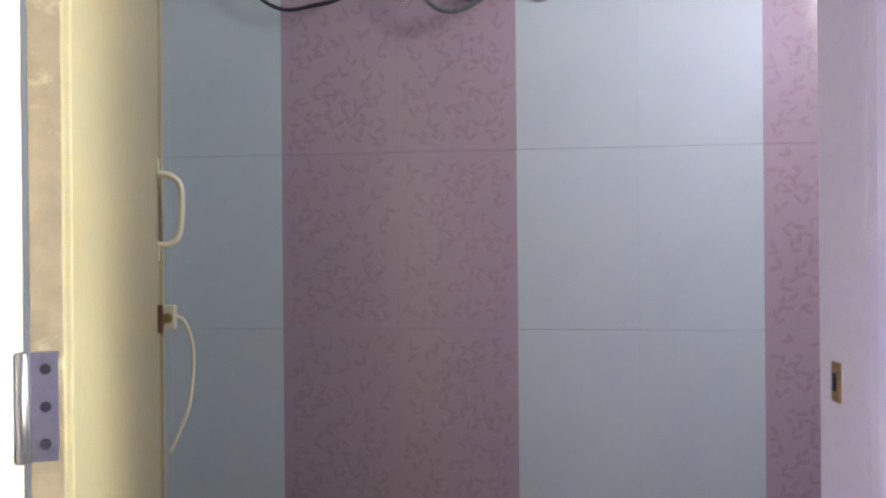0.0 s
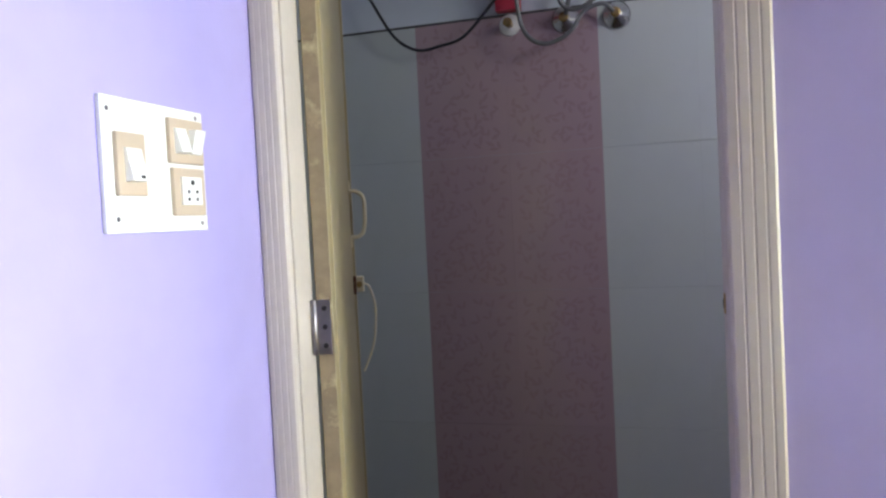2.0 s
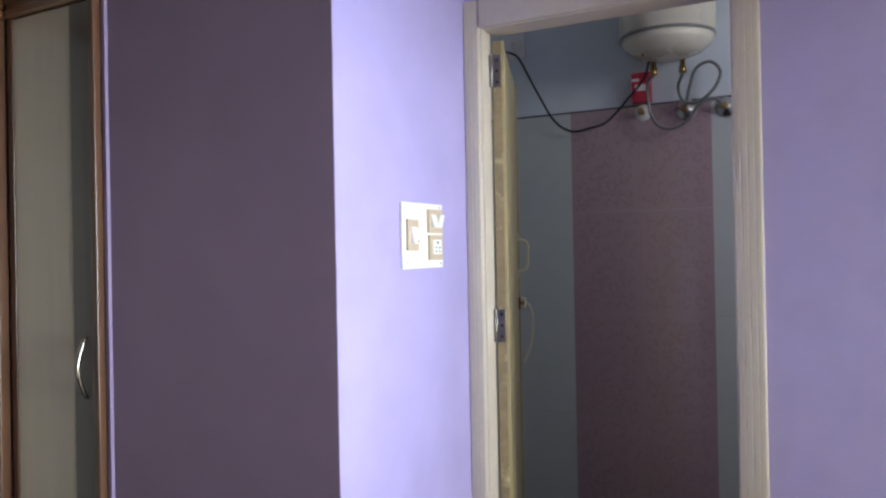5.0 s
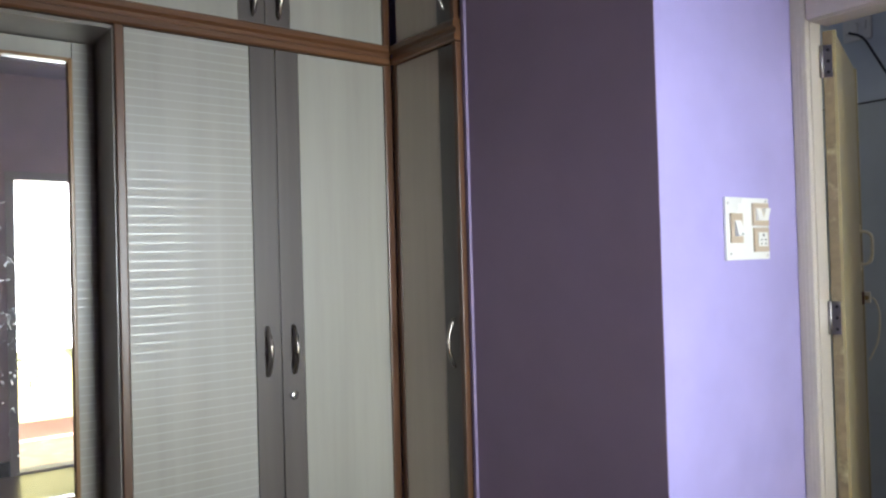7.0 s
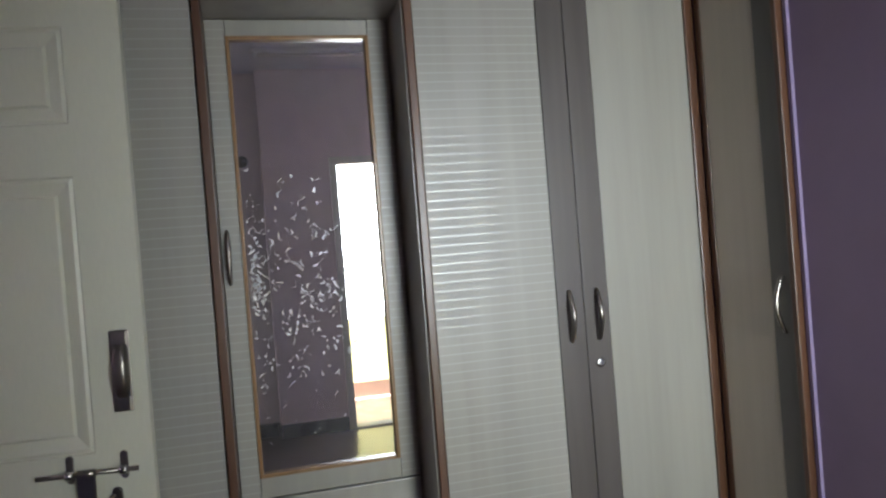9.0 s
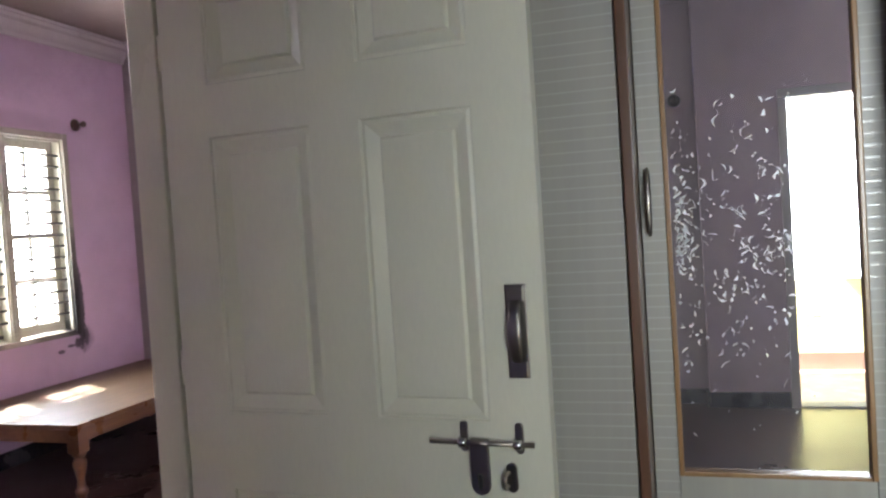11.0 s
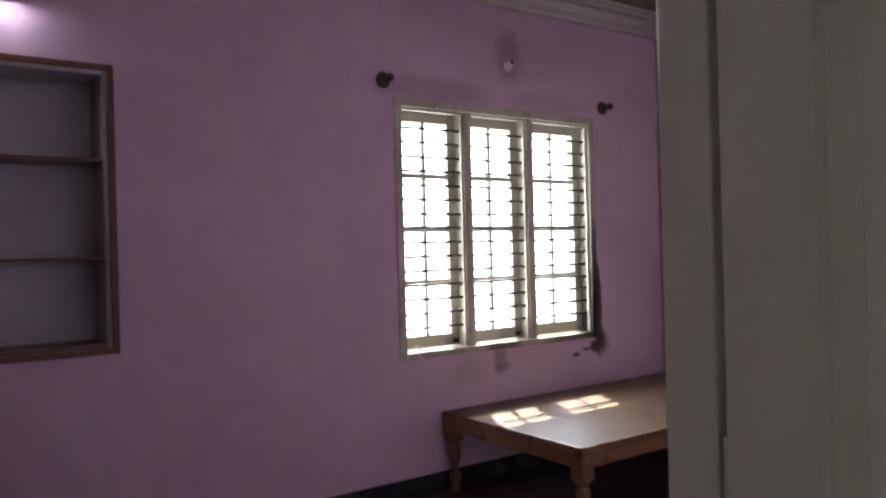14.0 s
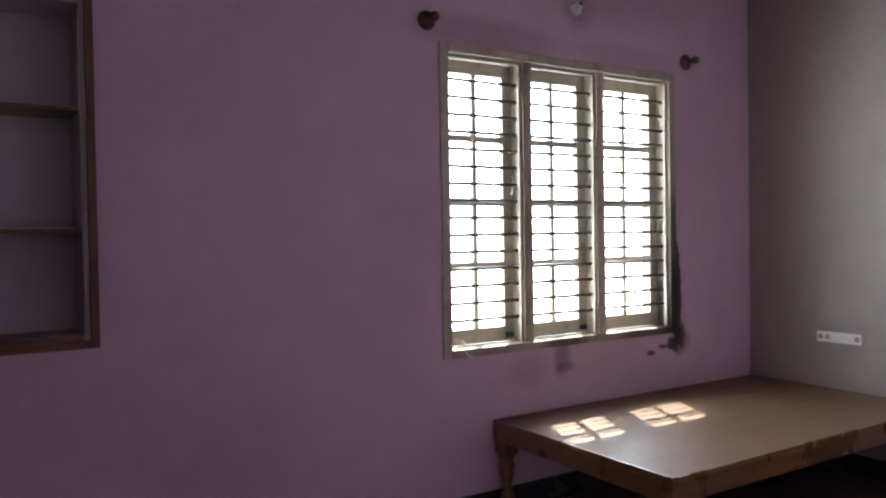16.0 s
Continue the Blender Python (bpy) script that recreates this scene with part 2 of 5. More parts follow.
SCREW = surface("dark_screw_head", (0.06, 0.055, 0.06), 0.4, 60, 8, 0.2, 0.1, 0.0005, metal=0.7)
WHITE_PLASTIC = surface("white_plastic", (0.80, 0.80, 0.78), 0.3, 80, 5, 0.03, 0.03, 0.0003)
BEIGE_PLASTIC = surface("beige_plastic", (0.52, 0.42, 0.32), 0.35, 80, 5, 0.05, 0.03, 0.0003)
BLACK_HOLE = surface("black_plastic", (0.015, 0.015, 0.016), 0.5, 60, 5, 0.1, 0.05, 0.0003)
CABLE = surface("black_rubber_cable", (0.02, 0.022, 0.026), 0.45, 90, 8, 0.2, 0.1, 0.0004)
CREAM_CABLE = surface("cream_cable", (0.66, 0.60, 0.42), 0.4, 90, 8, 0.1, 0.1, 0.0004)
HOSE = surface("grey_braided_hose", (0.20, 0.205, 0.20), 0.35, 300, 8, 0.2, 0.4, 0.001, metal=0.4)
HEATER = surface("ivory_heater_casing", (0.74, 0.71, 0.58), 0.28, 80, 4, 0.05, 0.03, 0.0003, coat=0.3)
HEATER_BAND = surface("grey_heater_band", (0.20, 0.20, 0.19), 0.35, 80, 4, 0.08, 0.03, 0.0003)
RED_CARD = surface("red_printed_card", (0.55, 0.035, 0.07), 0.45, 60, 6, 0.1, 0.05, 0.0003)
WHITE_CARD = surface("white_printed_card", (0.75, 0.70, 0.70), 0.5, 60, 6, 0.05, 0.05, 0.0003)
DARK_GROUT = surface("dark_cement_edge", (0.10, 0.10, 0.10), 0.85, 120, 8, 0.2, 0.3, 0.001)
PAPER = surface("scrap_paper", (0.75, 0.74, 0.72), 0.7, 60, 8, 0.05, 0.1, 0.0005)
CONCRETE = surface("pale_concrete", (0.50, 0.47, 0.42), 0.8, 40, 2, 0.15, 0.3, 0.002, dirt=(0.2, 0.18, 0.16))
GROUND_MAT = surface("dusty_ground", (0.36, 0.30, 0.22), 0.9, 6, 0.2, 0.25, 0.4, 0.01)
CYAN_WALL = wall_paint("pale_cyan_house_paint", (0.50, 0.72, 0.76))
BULB_GLASS = surface("milky_bulb_glass", (0.75, 0.72, 0.66), 0.2, 60, 8, 0.05, 0.02, 0.0002)
FINIAL = surface("dark_antique_metal", (0.10, 0.065, 0.05), 0.35, 80, 8, 0.2, 0.15, 0.0006, metal=0.5)


def tile_mat(name, colour, vary):
    m, t, b = nodes_of(name)
    info = t.nodes.new("ShaderNodeObjectInfo")
    rnd = ramp(t, info.outputs["Random"], [(0.0, shade(colour, 1 - vary)), (1.0, shade(colour, 1 + vary))])
    c = mix(t, ramp(t, noise_node(t, 5, 6, 0.6), [(0.5, (0, 0, 0)), (0.75, (0.16, 0.16, 0.16))]), rnd, shade(colour, 0.7))
    link(t, c, b.inputs["Base Color"])
    link(t, ramp(t, noise_node(t, 8, 5), [(0.35, (0.08,) * 3), (0.7, (0.2,) * 3)]), b.inputs["Roughness"])
    bump(t, b, noise_node(t, 9, 2), 0.06, 0.004)
    return m


TILE_WHITE = tile_mat("white_glazed_tile", (0.56, 0.60, 0.575), 0.015)
TILE_MAUVE = tile_mat("mauve_glazed_tile", (0.43, 0.315, 0.335), 0.02)
LEAF_PRINT = tile_mat("mauve_leaf_print", (0.390, 0.272, 0.288), 0.02)

MIRROR, mt, mb = nodes_of("old_mirror_glass")
mb.inputs["Metallic"].default_value, mb.inputs["Base Color"].default_value = 1.0, (0.90, 0.90, 0.905, 1)
link(mt, ramp(mt, noise_node(mt, 3, 6), [(0.4, (0.008,) * 3), (0.8, (0.02,) * 3)]), mb.inputs["Roughness"])

# pale diffuse share: dust film plus lens haze painted over the reflection
dust = mt.nodes.new("ShaderNodeBsdfDiffuse")
dust.inputs["Color"].default_value = (0.72, 0.68, 0.69, 1)
blend = mt.nodes.new("ShaderNodeMixShader")
link(mt, ramp(mt, noise_node(mt, 5, 6, 0.6), [(0.3, (0.05,) * 3), (0.75, (0.15,) * 3)]), blend.inputs[0])
link(mt, mb.outputs[0], blend.inputs[1])
link(mt, dust.outputs[0], blend.inputs[2])
link(mt, blend.outputs[0], mt.nodes["Material Output"].inputs["Surface"])

SMEAR, st_, sb_ = nodes_of("dried_smear_on_mirror")
sb_.inputs["Base Color"].default_value, sb_.inputs["Roughness"].default_value = (0.86, 0.87, 0.87, 1), 0.3

GLASS, gt, gb = nodes_of("window_glass")
gb.inputs["Base Color"].default_value = (0.97, 0.99, 0.99, 1)
gb.inputs["Transmission Weight"].default_value, gb.inputs["Roughness"].default_value, gb.inputs["IOR"].default_value = 1.0, 0.02, 1.05


TUBE_LIT, tt, tb = nodes_of("lit_tube_glass")
tb.inputs["Base Color"].default_value = (0.9, 0.9, 0.95, 1)
tb.inputs["Emission Color"].default_value, tb.inputs["Emission Strength"].default_value = (0.86, 0.84, 1.0, 1), 9.0


# ---- mesh helpers ----
PLACE = {}


def thing(name, label, category, base, group=""):
    ob = new(name)
    ob.location = base
    ob.empty_display_size = 0.1
    PLACE[ob.name] = Vector(base)
    return tagged(ob, label, category, group)


def mesh_ob(name, bm, material, smooth=False):
    me = bpy.data.meshes.new(name)
    bmesh.ops.recalc_face_normals(bm, faces=bm.faces)
    for f in bm.faces:
        f.smooth = smooth
    bm.to_mesh(me)
    bm.free()
    me.materials.append(material)
    return new(name, me)


def part(name, bm, material, parent, label="", smooth=False):
    """Links a bmesh, given in world coordinates, as one mesh under a thing or a part."""
    ob = mesh_ob(name, bm, material, smooth)
    ob.parent = parent
    ob.matrix_parent_inverse = Matrix.Translation(-PLACE.get(parent.name, Vector()))
    return tagged(ob, label)


def structure(name, bm, material, label="", category=""):
    return tagged(mesh_ob(name, bm, material), label, category, "", "structure")


def solid(name, bm, material, label, category, group="", smooth=False):
    return tagged(mesh_ob(name, bm, material, smooth), label, category, group)


def box(bm, x0, x1, y0, y1, z0, z1, bevel=0.0, m=None):
    x0, x1, y0, y1, z0, z1 = min(x0, x1), max(x0, x1), min(y0, y1), max(y0, y1), min(z0, z1), max(z0, z1)
    v = [bm.verts.new(p) for p in ((x0, y0, z0), (x1, y0, z0), (x1, y1, z0), (x0, y1, z0), (x0, y0, z1), (x1, y0, z1), (x1, y1, z1), (x0, y1, z1))]
    fs = [bm.faces.new([v[i] for i in q]) for q in ((0, 3, 2, 1), (4, 5, 6, 7), (0, 1, 5, 4), (1, 2, 6, 5), (2, 3, 7, 6), (3, 0, 4, 7))]
    if bevel:
        r = bmesh.ops.bevel(bm, geom=list({e for f in fs for e in f.edges}), offset=bevel, segments=2, affect="EDGES", profile=0.6)
        v = list({q for f in r["faces"] for q in f.verts} | {q for q in v if q.is_valid})
    if m is not None:
        bmesh.ops.transform(bm, matrix=m, verts=[q for q in v if q.is_valid])
    return bm


def boxed(*a, **k):
    return box(bmesh.new(), *a, **k)


def lathe(bm, profile, m=None, seg=24):
    """Turns (radius, height) pairs about z."""
    rings = []
    for r, z in profile:
        rings.append([bm.verts.new((max(r, 1e-4) * math.cos(a), max(r, 1e-4) * math.sin(a), z)) for a in (2 * math.pi * i / seg for i in range(seg))])
    for a, b in zip(rings, rings[1:]):
        for i in range(seg):
            bm.faces.new((a[i], a[(i + 1) % seg], b[(i + 1) % seg], b[i]))
    bm.faces.new(rings[0][::-1])
    bm.faces.new(rings[-1])
    if m is not None:
        bmesh.ops.transform(bm, matrix=m, verts=[v for r in rings for v in r])
    return bm


def spline(points, steps=10):
    """A smooth line through points."""
    p = [Vector(q) for q in points]
    p = [2 * p[0] - p[1], *p, 2 * p[-1] - p[-2]]
    out = []
    for a, b, c, d in zip(p, p[1:], p[2:], p[3:]):
        for i in range(steps):
            s = i / steps
            out.append(0.5 * (2 * b + (c - a) * s + (2 * a - 5 * b + 4 * c - d) * s * s + (3 * b - a - 3 * c + d) * s ** 3))
    return [*out, p[-2]]


def tube(bm, line, r, seg=10, flat=1.0, radii=None):
    rings, side = [], None
    for i, q in enumerate(line):
        way = (line[min(i + 1, len(line) - 1)] - line[max(i - 1, 0)]).normalized()
        if side is None:
            side = way.orthogonal().normalized()
        side = (side - way * side.dot(way)).normalized()
        up = way.cross(side)
        k = radii[i] if radii else r
        rings.append([bm.verts.new(q + k * (math.cos(a) * side + flat * math.sin(a) * up)) for a in (2 * math.pi * j / seg for j in range(seg))])
    for a, b in zip(rings, rings[1:]):
        for j in range(seg):
            bm.faces.new((a[j], a[(j + 1) % seg], b[(j + 1) % seg], b[j]))
    bm.faces.new(rings[0][::-1])
    bm.faces.new(rings[-1])
    return bm


def rect_rings(bm, rings, m):
    """Joins rectangles (u0, u1, v0, v1, w) edge to edge, closing the last; m takes (u, v, w) to the world."""
    loops = [[bm.verts.new(m @ Vector(p)) for p in ((a, c, w), (b, c, w), (b, d, w), (a, d, w))] for a, b, c, d, w in rings]
    for p, q in zip(loops, loops[1:]):
        for i in range(4):
            bm.faces.new((p[i], p[(i + 1) % 4], q[(i + 1) % 4], q[i]))
    bm.faces.new(loops[-1])


def extrude_profile(bm, profile, axis, a, b, m=None):
    """A moulding: a closed profile of pairs swept from a to b along axis; the pairs fill the other two axes in order."""
    n = "xyz".index(axis)
    ends = []
    for s in (a, b):
        ring = []
        for p, q in profile:
            c = [p, q]
            c.insert(n, s)
            ring.append(bm.verts.new(c))
        ends.append(ring)
    k = len(profile)
    for i in range(k):
        bm.faces.new((ends[0][i], ends[0][(i + 1) % k], ends[1][(i + 1) % k], ends[1][i]))
    bm.faces.new(ends[0][::-1])
    bm.faces.new(ends[1])
    return bm


def wall_with_holes(axis, at0, at1, lo, hi, z0, z1, holes):
    """A wall normal to axis between at0 and at1, from lo to hi, with holes (a, b, z0, z1) clean through it."""
    bm = bmesh.new()
    us = sorted({lo, hi, *(h[0] for h in holes), *(h[1] for h in holes)})
    zs = sorted({z0, z1, *(h[2] for h in holes), *(h[3] for h in holes)})
    for u0, u1 in zip(us, us[1:]):
        run = None
        for w0, w1 in zip(zs, zs[1:]):
            cu, cw = (u0 + u1) / 2, (w0 + w1) / 2
            solid_here = not any(h[0] < cu < h[1] and h[2] < cw < h[3] for h in holes)
            if solid_here and run is not None and run[1] == w0:
                run[1] = w1
            elif solid_here:
                if run:
                    (box(bm, at0, at1, u0, u1, *run) if axis == "x" else box(bm, u0, u1, at0, at1, *run))
                run = [w0, w1]
        if run:
            (box(bm, at0, at1, u0, u1, *run) if axis == "x" else box(bm, u0, u1, at0, at1, *run))
    return bm


# ---- structure ----
CEIL, PCEIL = 2.90, 3.05
WX, EX = -2.34, 1.85            # bedroom, west wall behind the wardrobe and east wall
NY, SY = 0.72, -2.70            # bath partition and door wall, faces towards the bedroom
SWX = -0.632                    # lilac return wall with the switchboard
BACK = 2.20                     # bath back wall, tile face
PY, PWX, PEX = -5.74, -5.385, -0.30

structure("floor", box(box(boxed(-2.4, 2.0, -2.795, 0.82, -0.12, 0.0), -1.4, 1.2, 0.8205, 2.3, -0.12, 0.0), -5.5, -0.25, -5.98, -2.7955, -0.12, 0.0), FLOOR, "dark brown polished floor", "floor")
structure("ceiling_bedroom", boxed(-2.5, 2.1, SY - 0.09, 2.4, CEIL, CEIL + 0.15), CEIL_WHITE, "white painted bedroom ceiling", "ceiling")
structure("ceiling_pink_room", boxed(-5.7, -0.1, -5.98, SY - 0.092, PCEIL, PCEIL + 0.15), CEIL_BLOTCHED, "dark brown ceiling with paler blotches", "ceiling")

structure("wall_north", wall_with_holes("y", NY, NY + 0.10, SWX, EX, 0, CEIL, [(-0.625, 0.175, 0, 2.19)]), LILAC, "lilac painted bedroom wall with a bathroom doorway", "wall")
structure("wall_switch", boxed(SWX - 0.10, SWX, 0.0395, NY + 0.10, 0, CEIL), LILAC, "light lilac wall beside the bathroom door", "wall")
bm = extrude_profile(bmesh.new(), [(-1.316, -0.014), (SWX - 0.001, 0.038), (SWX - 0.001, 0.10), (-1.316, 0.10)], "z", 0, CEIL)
structure("wall_pillar", bm, LILAC_SHADED, "lilac wall face beside the wardrobe, its shade put into the colour", "wall")
structure("wall_west", boxed(WX - 0.1, WX, SY, 0.10, 0, CEIL), LILAC, "lilac wall behind the wardrobe", "wall")
structure("wall_wardrobe_end", boxed(WX, -1.305, 0.0, 0.10, 0, CEIL), LILAC, "lilac wall behind the narrow cupboard", "wall")
structure("wall_filler", boxed(-1.330, -1.3165, -0.024, -0.002, 0, CEIL), LILAC_DULLED, "narrow lilac strip beside the cupboard, shade put into its colour", "wall")
structure("wall_east", wall_with_holes("x", EX, EX + 0.15, -1.27, NY + 0.10, 0, CEIL, [(-0.685, 0.22, 0, 2.13)]), ROSE, "pale rose lilac wall with a bright balcony doorway", "wall")
structure("wall_east_recess", boxed(EX + 0.12, EX + 0.27, SY - 0.09, -1.27, 0, CEIL), ROSE, "pale rose lilac recessed wall", "wall")
structure("wall_door", wall_with_holes("y", SY - 0.09, SY, WX - 0.1, EX + 0.12, 0, PCEIL, [(-1.75, -0.745, 0, 2.18)]), LILAC, "lilac wall with the bedroom doorway", "wall")
structure("wall_door_pink_side", wall_with_holes("y", SY - 0.10, SY - 0.092, PWX, PEX, 0, PCEIL, [(-1.75, -0.745, 0, 2.18)]), PINK, "pink painted face of the door wall", "wall")

# bathroom shell
structure("wall_bath_back", boxed(-1.45, 1.25, BACK + 0.008, BACK + 0.16, 0, CEIL), BATHWHITE, "white painted bathroom wall above the tiles", "wall")
structure("wall_bath_left", boxed(-1.45, -1.35, NY + 0.10, BACK + 0.008, 0, CEIL), BATHWHITE, "white bathroom side wall", "wall")
# the opening is made up to go with the bathroom's fill lamp
structure("wall_bath_right", wall_with_holes("x", 1.15, 1.25, NY + 0.10, BACK + 0.008, 0, CEIL, [(0.95, 1.45, 2.10, 2.60)]), BATHWHITE, "white bathroom side wall with an added, unseen opening", "wall")
structure("wall_bath_front", boxed(-1.35, SWX - 0.10, NY, NY + 0.10, 0, CEIL), BATHWHITE, "white bathroom wall behind the door", "wall")

# pink room
SHELF = (-1.60, -0.46, 1.0, 2.235)
WIN = (-4.705, -3.110, 0.775, 2.268)
structure("wall_window", wall_with_holes("y", PY - 0.24, PY, PWX - 0.1, PEX + 0.1, 0, PCEIL, [WIN, SHELF]), PINK, "pink painted wall with soot stains, a window and a shelf niche", "wall")
structure("wall_niche_back", boxed(-1.7, -0.36, PY - 0.29, PY - 0.242, 0.9, 2.33), NICHE_WHITE, "off-white back of the shelf niche", "wall")
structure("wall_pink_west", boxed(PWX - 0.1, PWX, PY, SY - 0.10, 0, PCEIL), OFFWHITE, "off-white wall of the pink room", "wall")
structure("wall_pink_east", boxed(PEX, PEX + 0.1, PY, SY - 0.10, 0, PCEIL), PINK, "pink side wall", "wall")

# skirtings
for n, (a, b, c, d) in enumerate(((PWX, PEX, PY, PY + 0.012), (PWX, PWX + 0.012, PY + 0.013, SY - 0.102), (EX - 0.012, EX, -1.27, -0.742), (EX + 0.108, EX + 0.12, SY, -1.285), (EX, EX + 0.12, -1.284, -1.272), (0.28, EX, NY - 0.012, NY), (-0.72, EX + 0.1, SY, SY + 0.012))):
    structure(f"baseboard_{n + 1}", boxed(a, b, c, d, 0.0, 0.11, bevel=0.003), SKIRT, "black stone skirting", "skirting")

# cornice round the pink room
bm = bmesh.new()
prof = [(0, 0), (0.0, -0.15), (0.018, -0.15), (0.022, -0.125), (0.045, -0.10), (0.06, -0.055), (0.10, -0.045), (0.105, -0.022), (0.125, -0.02), (0.125, 0)]
extrude_profile(bm, [(PY + p, PCEIL + q) for p, q in prof], "x", PWX, PEX)
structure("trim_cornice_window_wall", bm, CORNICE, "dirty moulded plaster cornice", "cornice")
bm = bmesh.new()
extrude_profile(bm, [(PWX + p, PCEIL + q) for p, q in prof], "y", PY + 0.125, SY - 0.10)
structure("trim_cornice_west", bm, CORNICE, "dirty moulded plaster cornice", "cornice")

# outside: ground, balcony, sunshade, far house
structure("ground", boxed(-400, 400, -400, 400, -3.4, -3.2), GROUND_MAT, "pale dusty ground far below", "ground")
structure("balcony_floor", boxed(EX + 0.15, 3.3, -1.6, 2.2, -0.15, -0.03), BALCONY_FLOOR, "sunlit reddish balcony floor with pale patches", "balcony floor")
structure("balcony_wall", boxed(3.3, 3.42, -1.6, 2.2, -0.15, 2.6), YELLOW, "pale yellow sunlit balcony wall", "wall")
structure("balcony_skirting", boxed(3.285, 3.3, -1.6, 2.2, -0.03, 0.12), BALCONY_SKIRT, "brown skirting of the balcony wall", "skirting")
# unseen slab, added to shade the yellow wall and cut its bounce
structure("balcony_sun_block", boxed(EX + 0.151, 3.42, -1.6, 2.2, 2.72, 2.82), CEIL_WHITE, "unseen white slab added to keep sun off the balcony", "ceiling")
structure("door_threshold", boxed(EX, EX + 0.15, -0.685, 0.22, 0.0, 0.012, bevel=0.003), CONCRETE, "pale stone door threshold", "threshold")
structure("window_sunshade", boxed(-5.0, -2.9, PY - 0.86, PY - 0.24, 2.36, 2.44, bevel=0.01), CONCRETE, "concrete sunshade over the window", "sunshade")

# ---- bathroom doorway ----
def bath_door_frame():
    """Fluted casing round the doorway, with plain linings through the wall."""
    t = thing("door_1", "open bathroom doorway with a fluted cream casing", "door frame", (-0.2, NY, 0))
    t["kind"] = "structure"
    flutes = [(0, 0), (0, 0.018), (0.004, 0.020), (0.014, 0.020), (0.0165, 0.0190), (0.019, 0.0197), (0.031, 0.0192), (0.0335, 0.0180), (0.036, 0.0186), (0.048, 0.0178), (0.0505, 0.0164), (0.053, 0.0170), (0.066, 0.0145), (0.070, 0.010), (0.072, 0)]
    for name, x, s in (("casing", 0.197, -0.99), ("casing", SWX + 0.001, 0.66)):
        bm = extrude_profile(bmesh.new(), [(x + s * p, NY - q) for p, q in flutes], "z", 0, 2.235)
        part(name, bm, FRAME_PAINT, t)
    part("head_casing", boxed(SWX + 0.05, 0.1245, NY - 0.018, NY - 0.0005, 2.152, 2.235, bevel=0.004), FRAME_PAINT, t)
    part("side_lining", boxed(-0.624, -0.580, NY + 0.001, NY + 0.066, 0, 2.19, bevel=0.004), FRAME_PAINT, t)
    part("side_lining", boxed(0.125, 0.174, NY + 0.001, NY + 0.098, 0, 2.19, bevel=0.004), FRAME_PAINT, t)
    part("head_lining", boxed(-0.579, 0.124, NY + 0.001, NY + 0.098, 2.15, 2.19, bevel=0.004), FRAME_PAINT, t)
    strike = part("strike_plate", boxed(0.1225, 0.1254, NY + 0.050, NY + 0.064, 1.270, 1.302, bevel=0.0008), BRASS, t, "tarnished brass strike plate")
    part("latch_hole", boxed(0.1215, 0.1228, NY + 0.054, NY + 0.060, 1.279, 1.293), BLACK_HOLE, strike)
    return t


bath_door_frame()


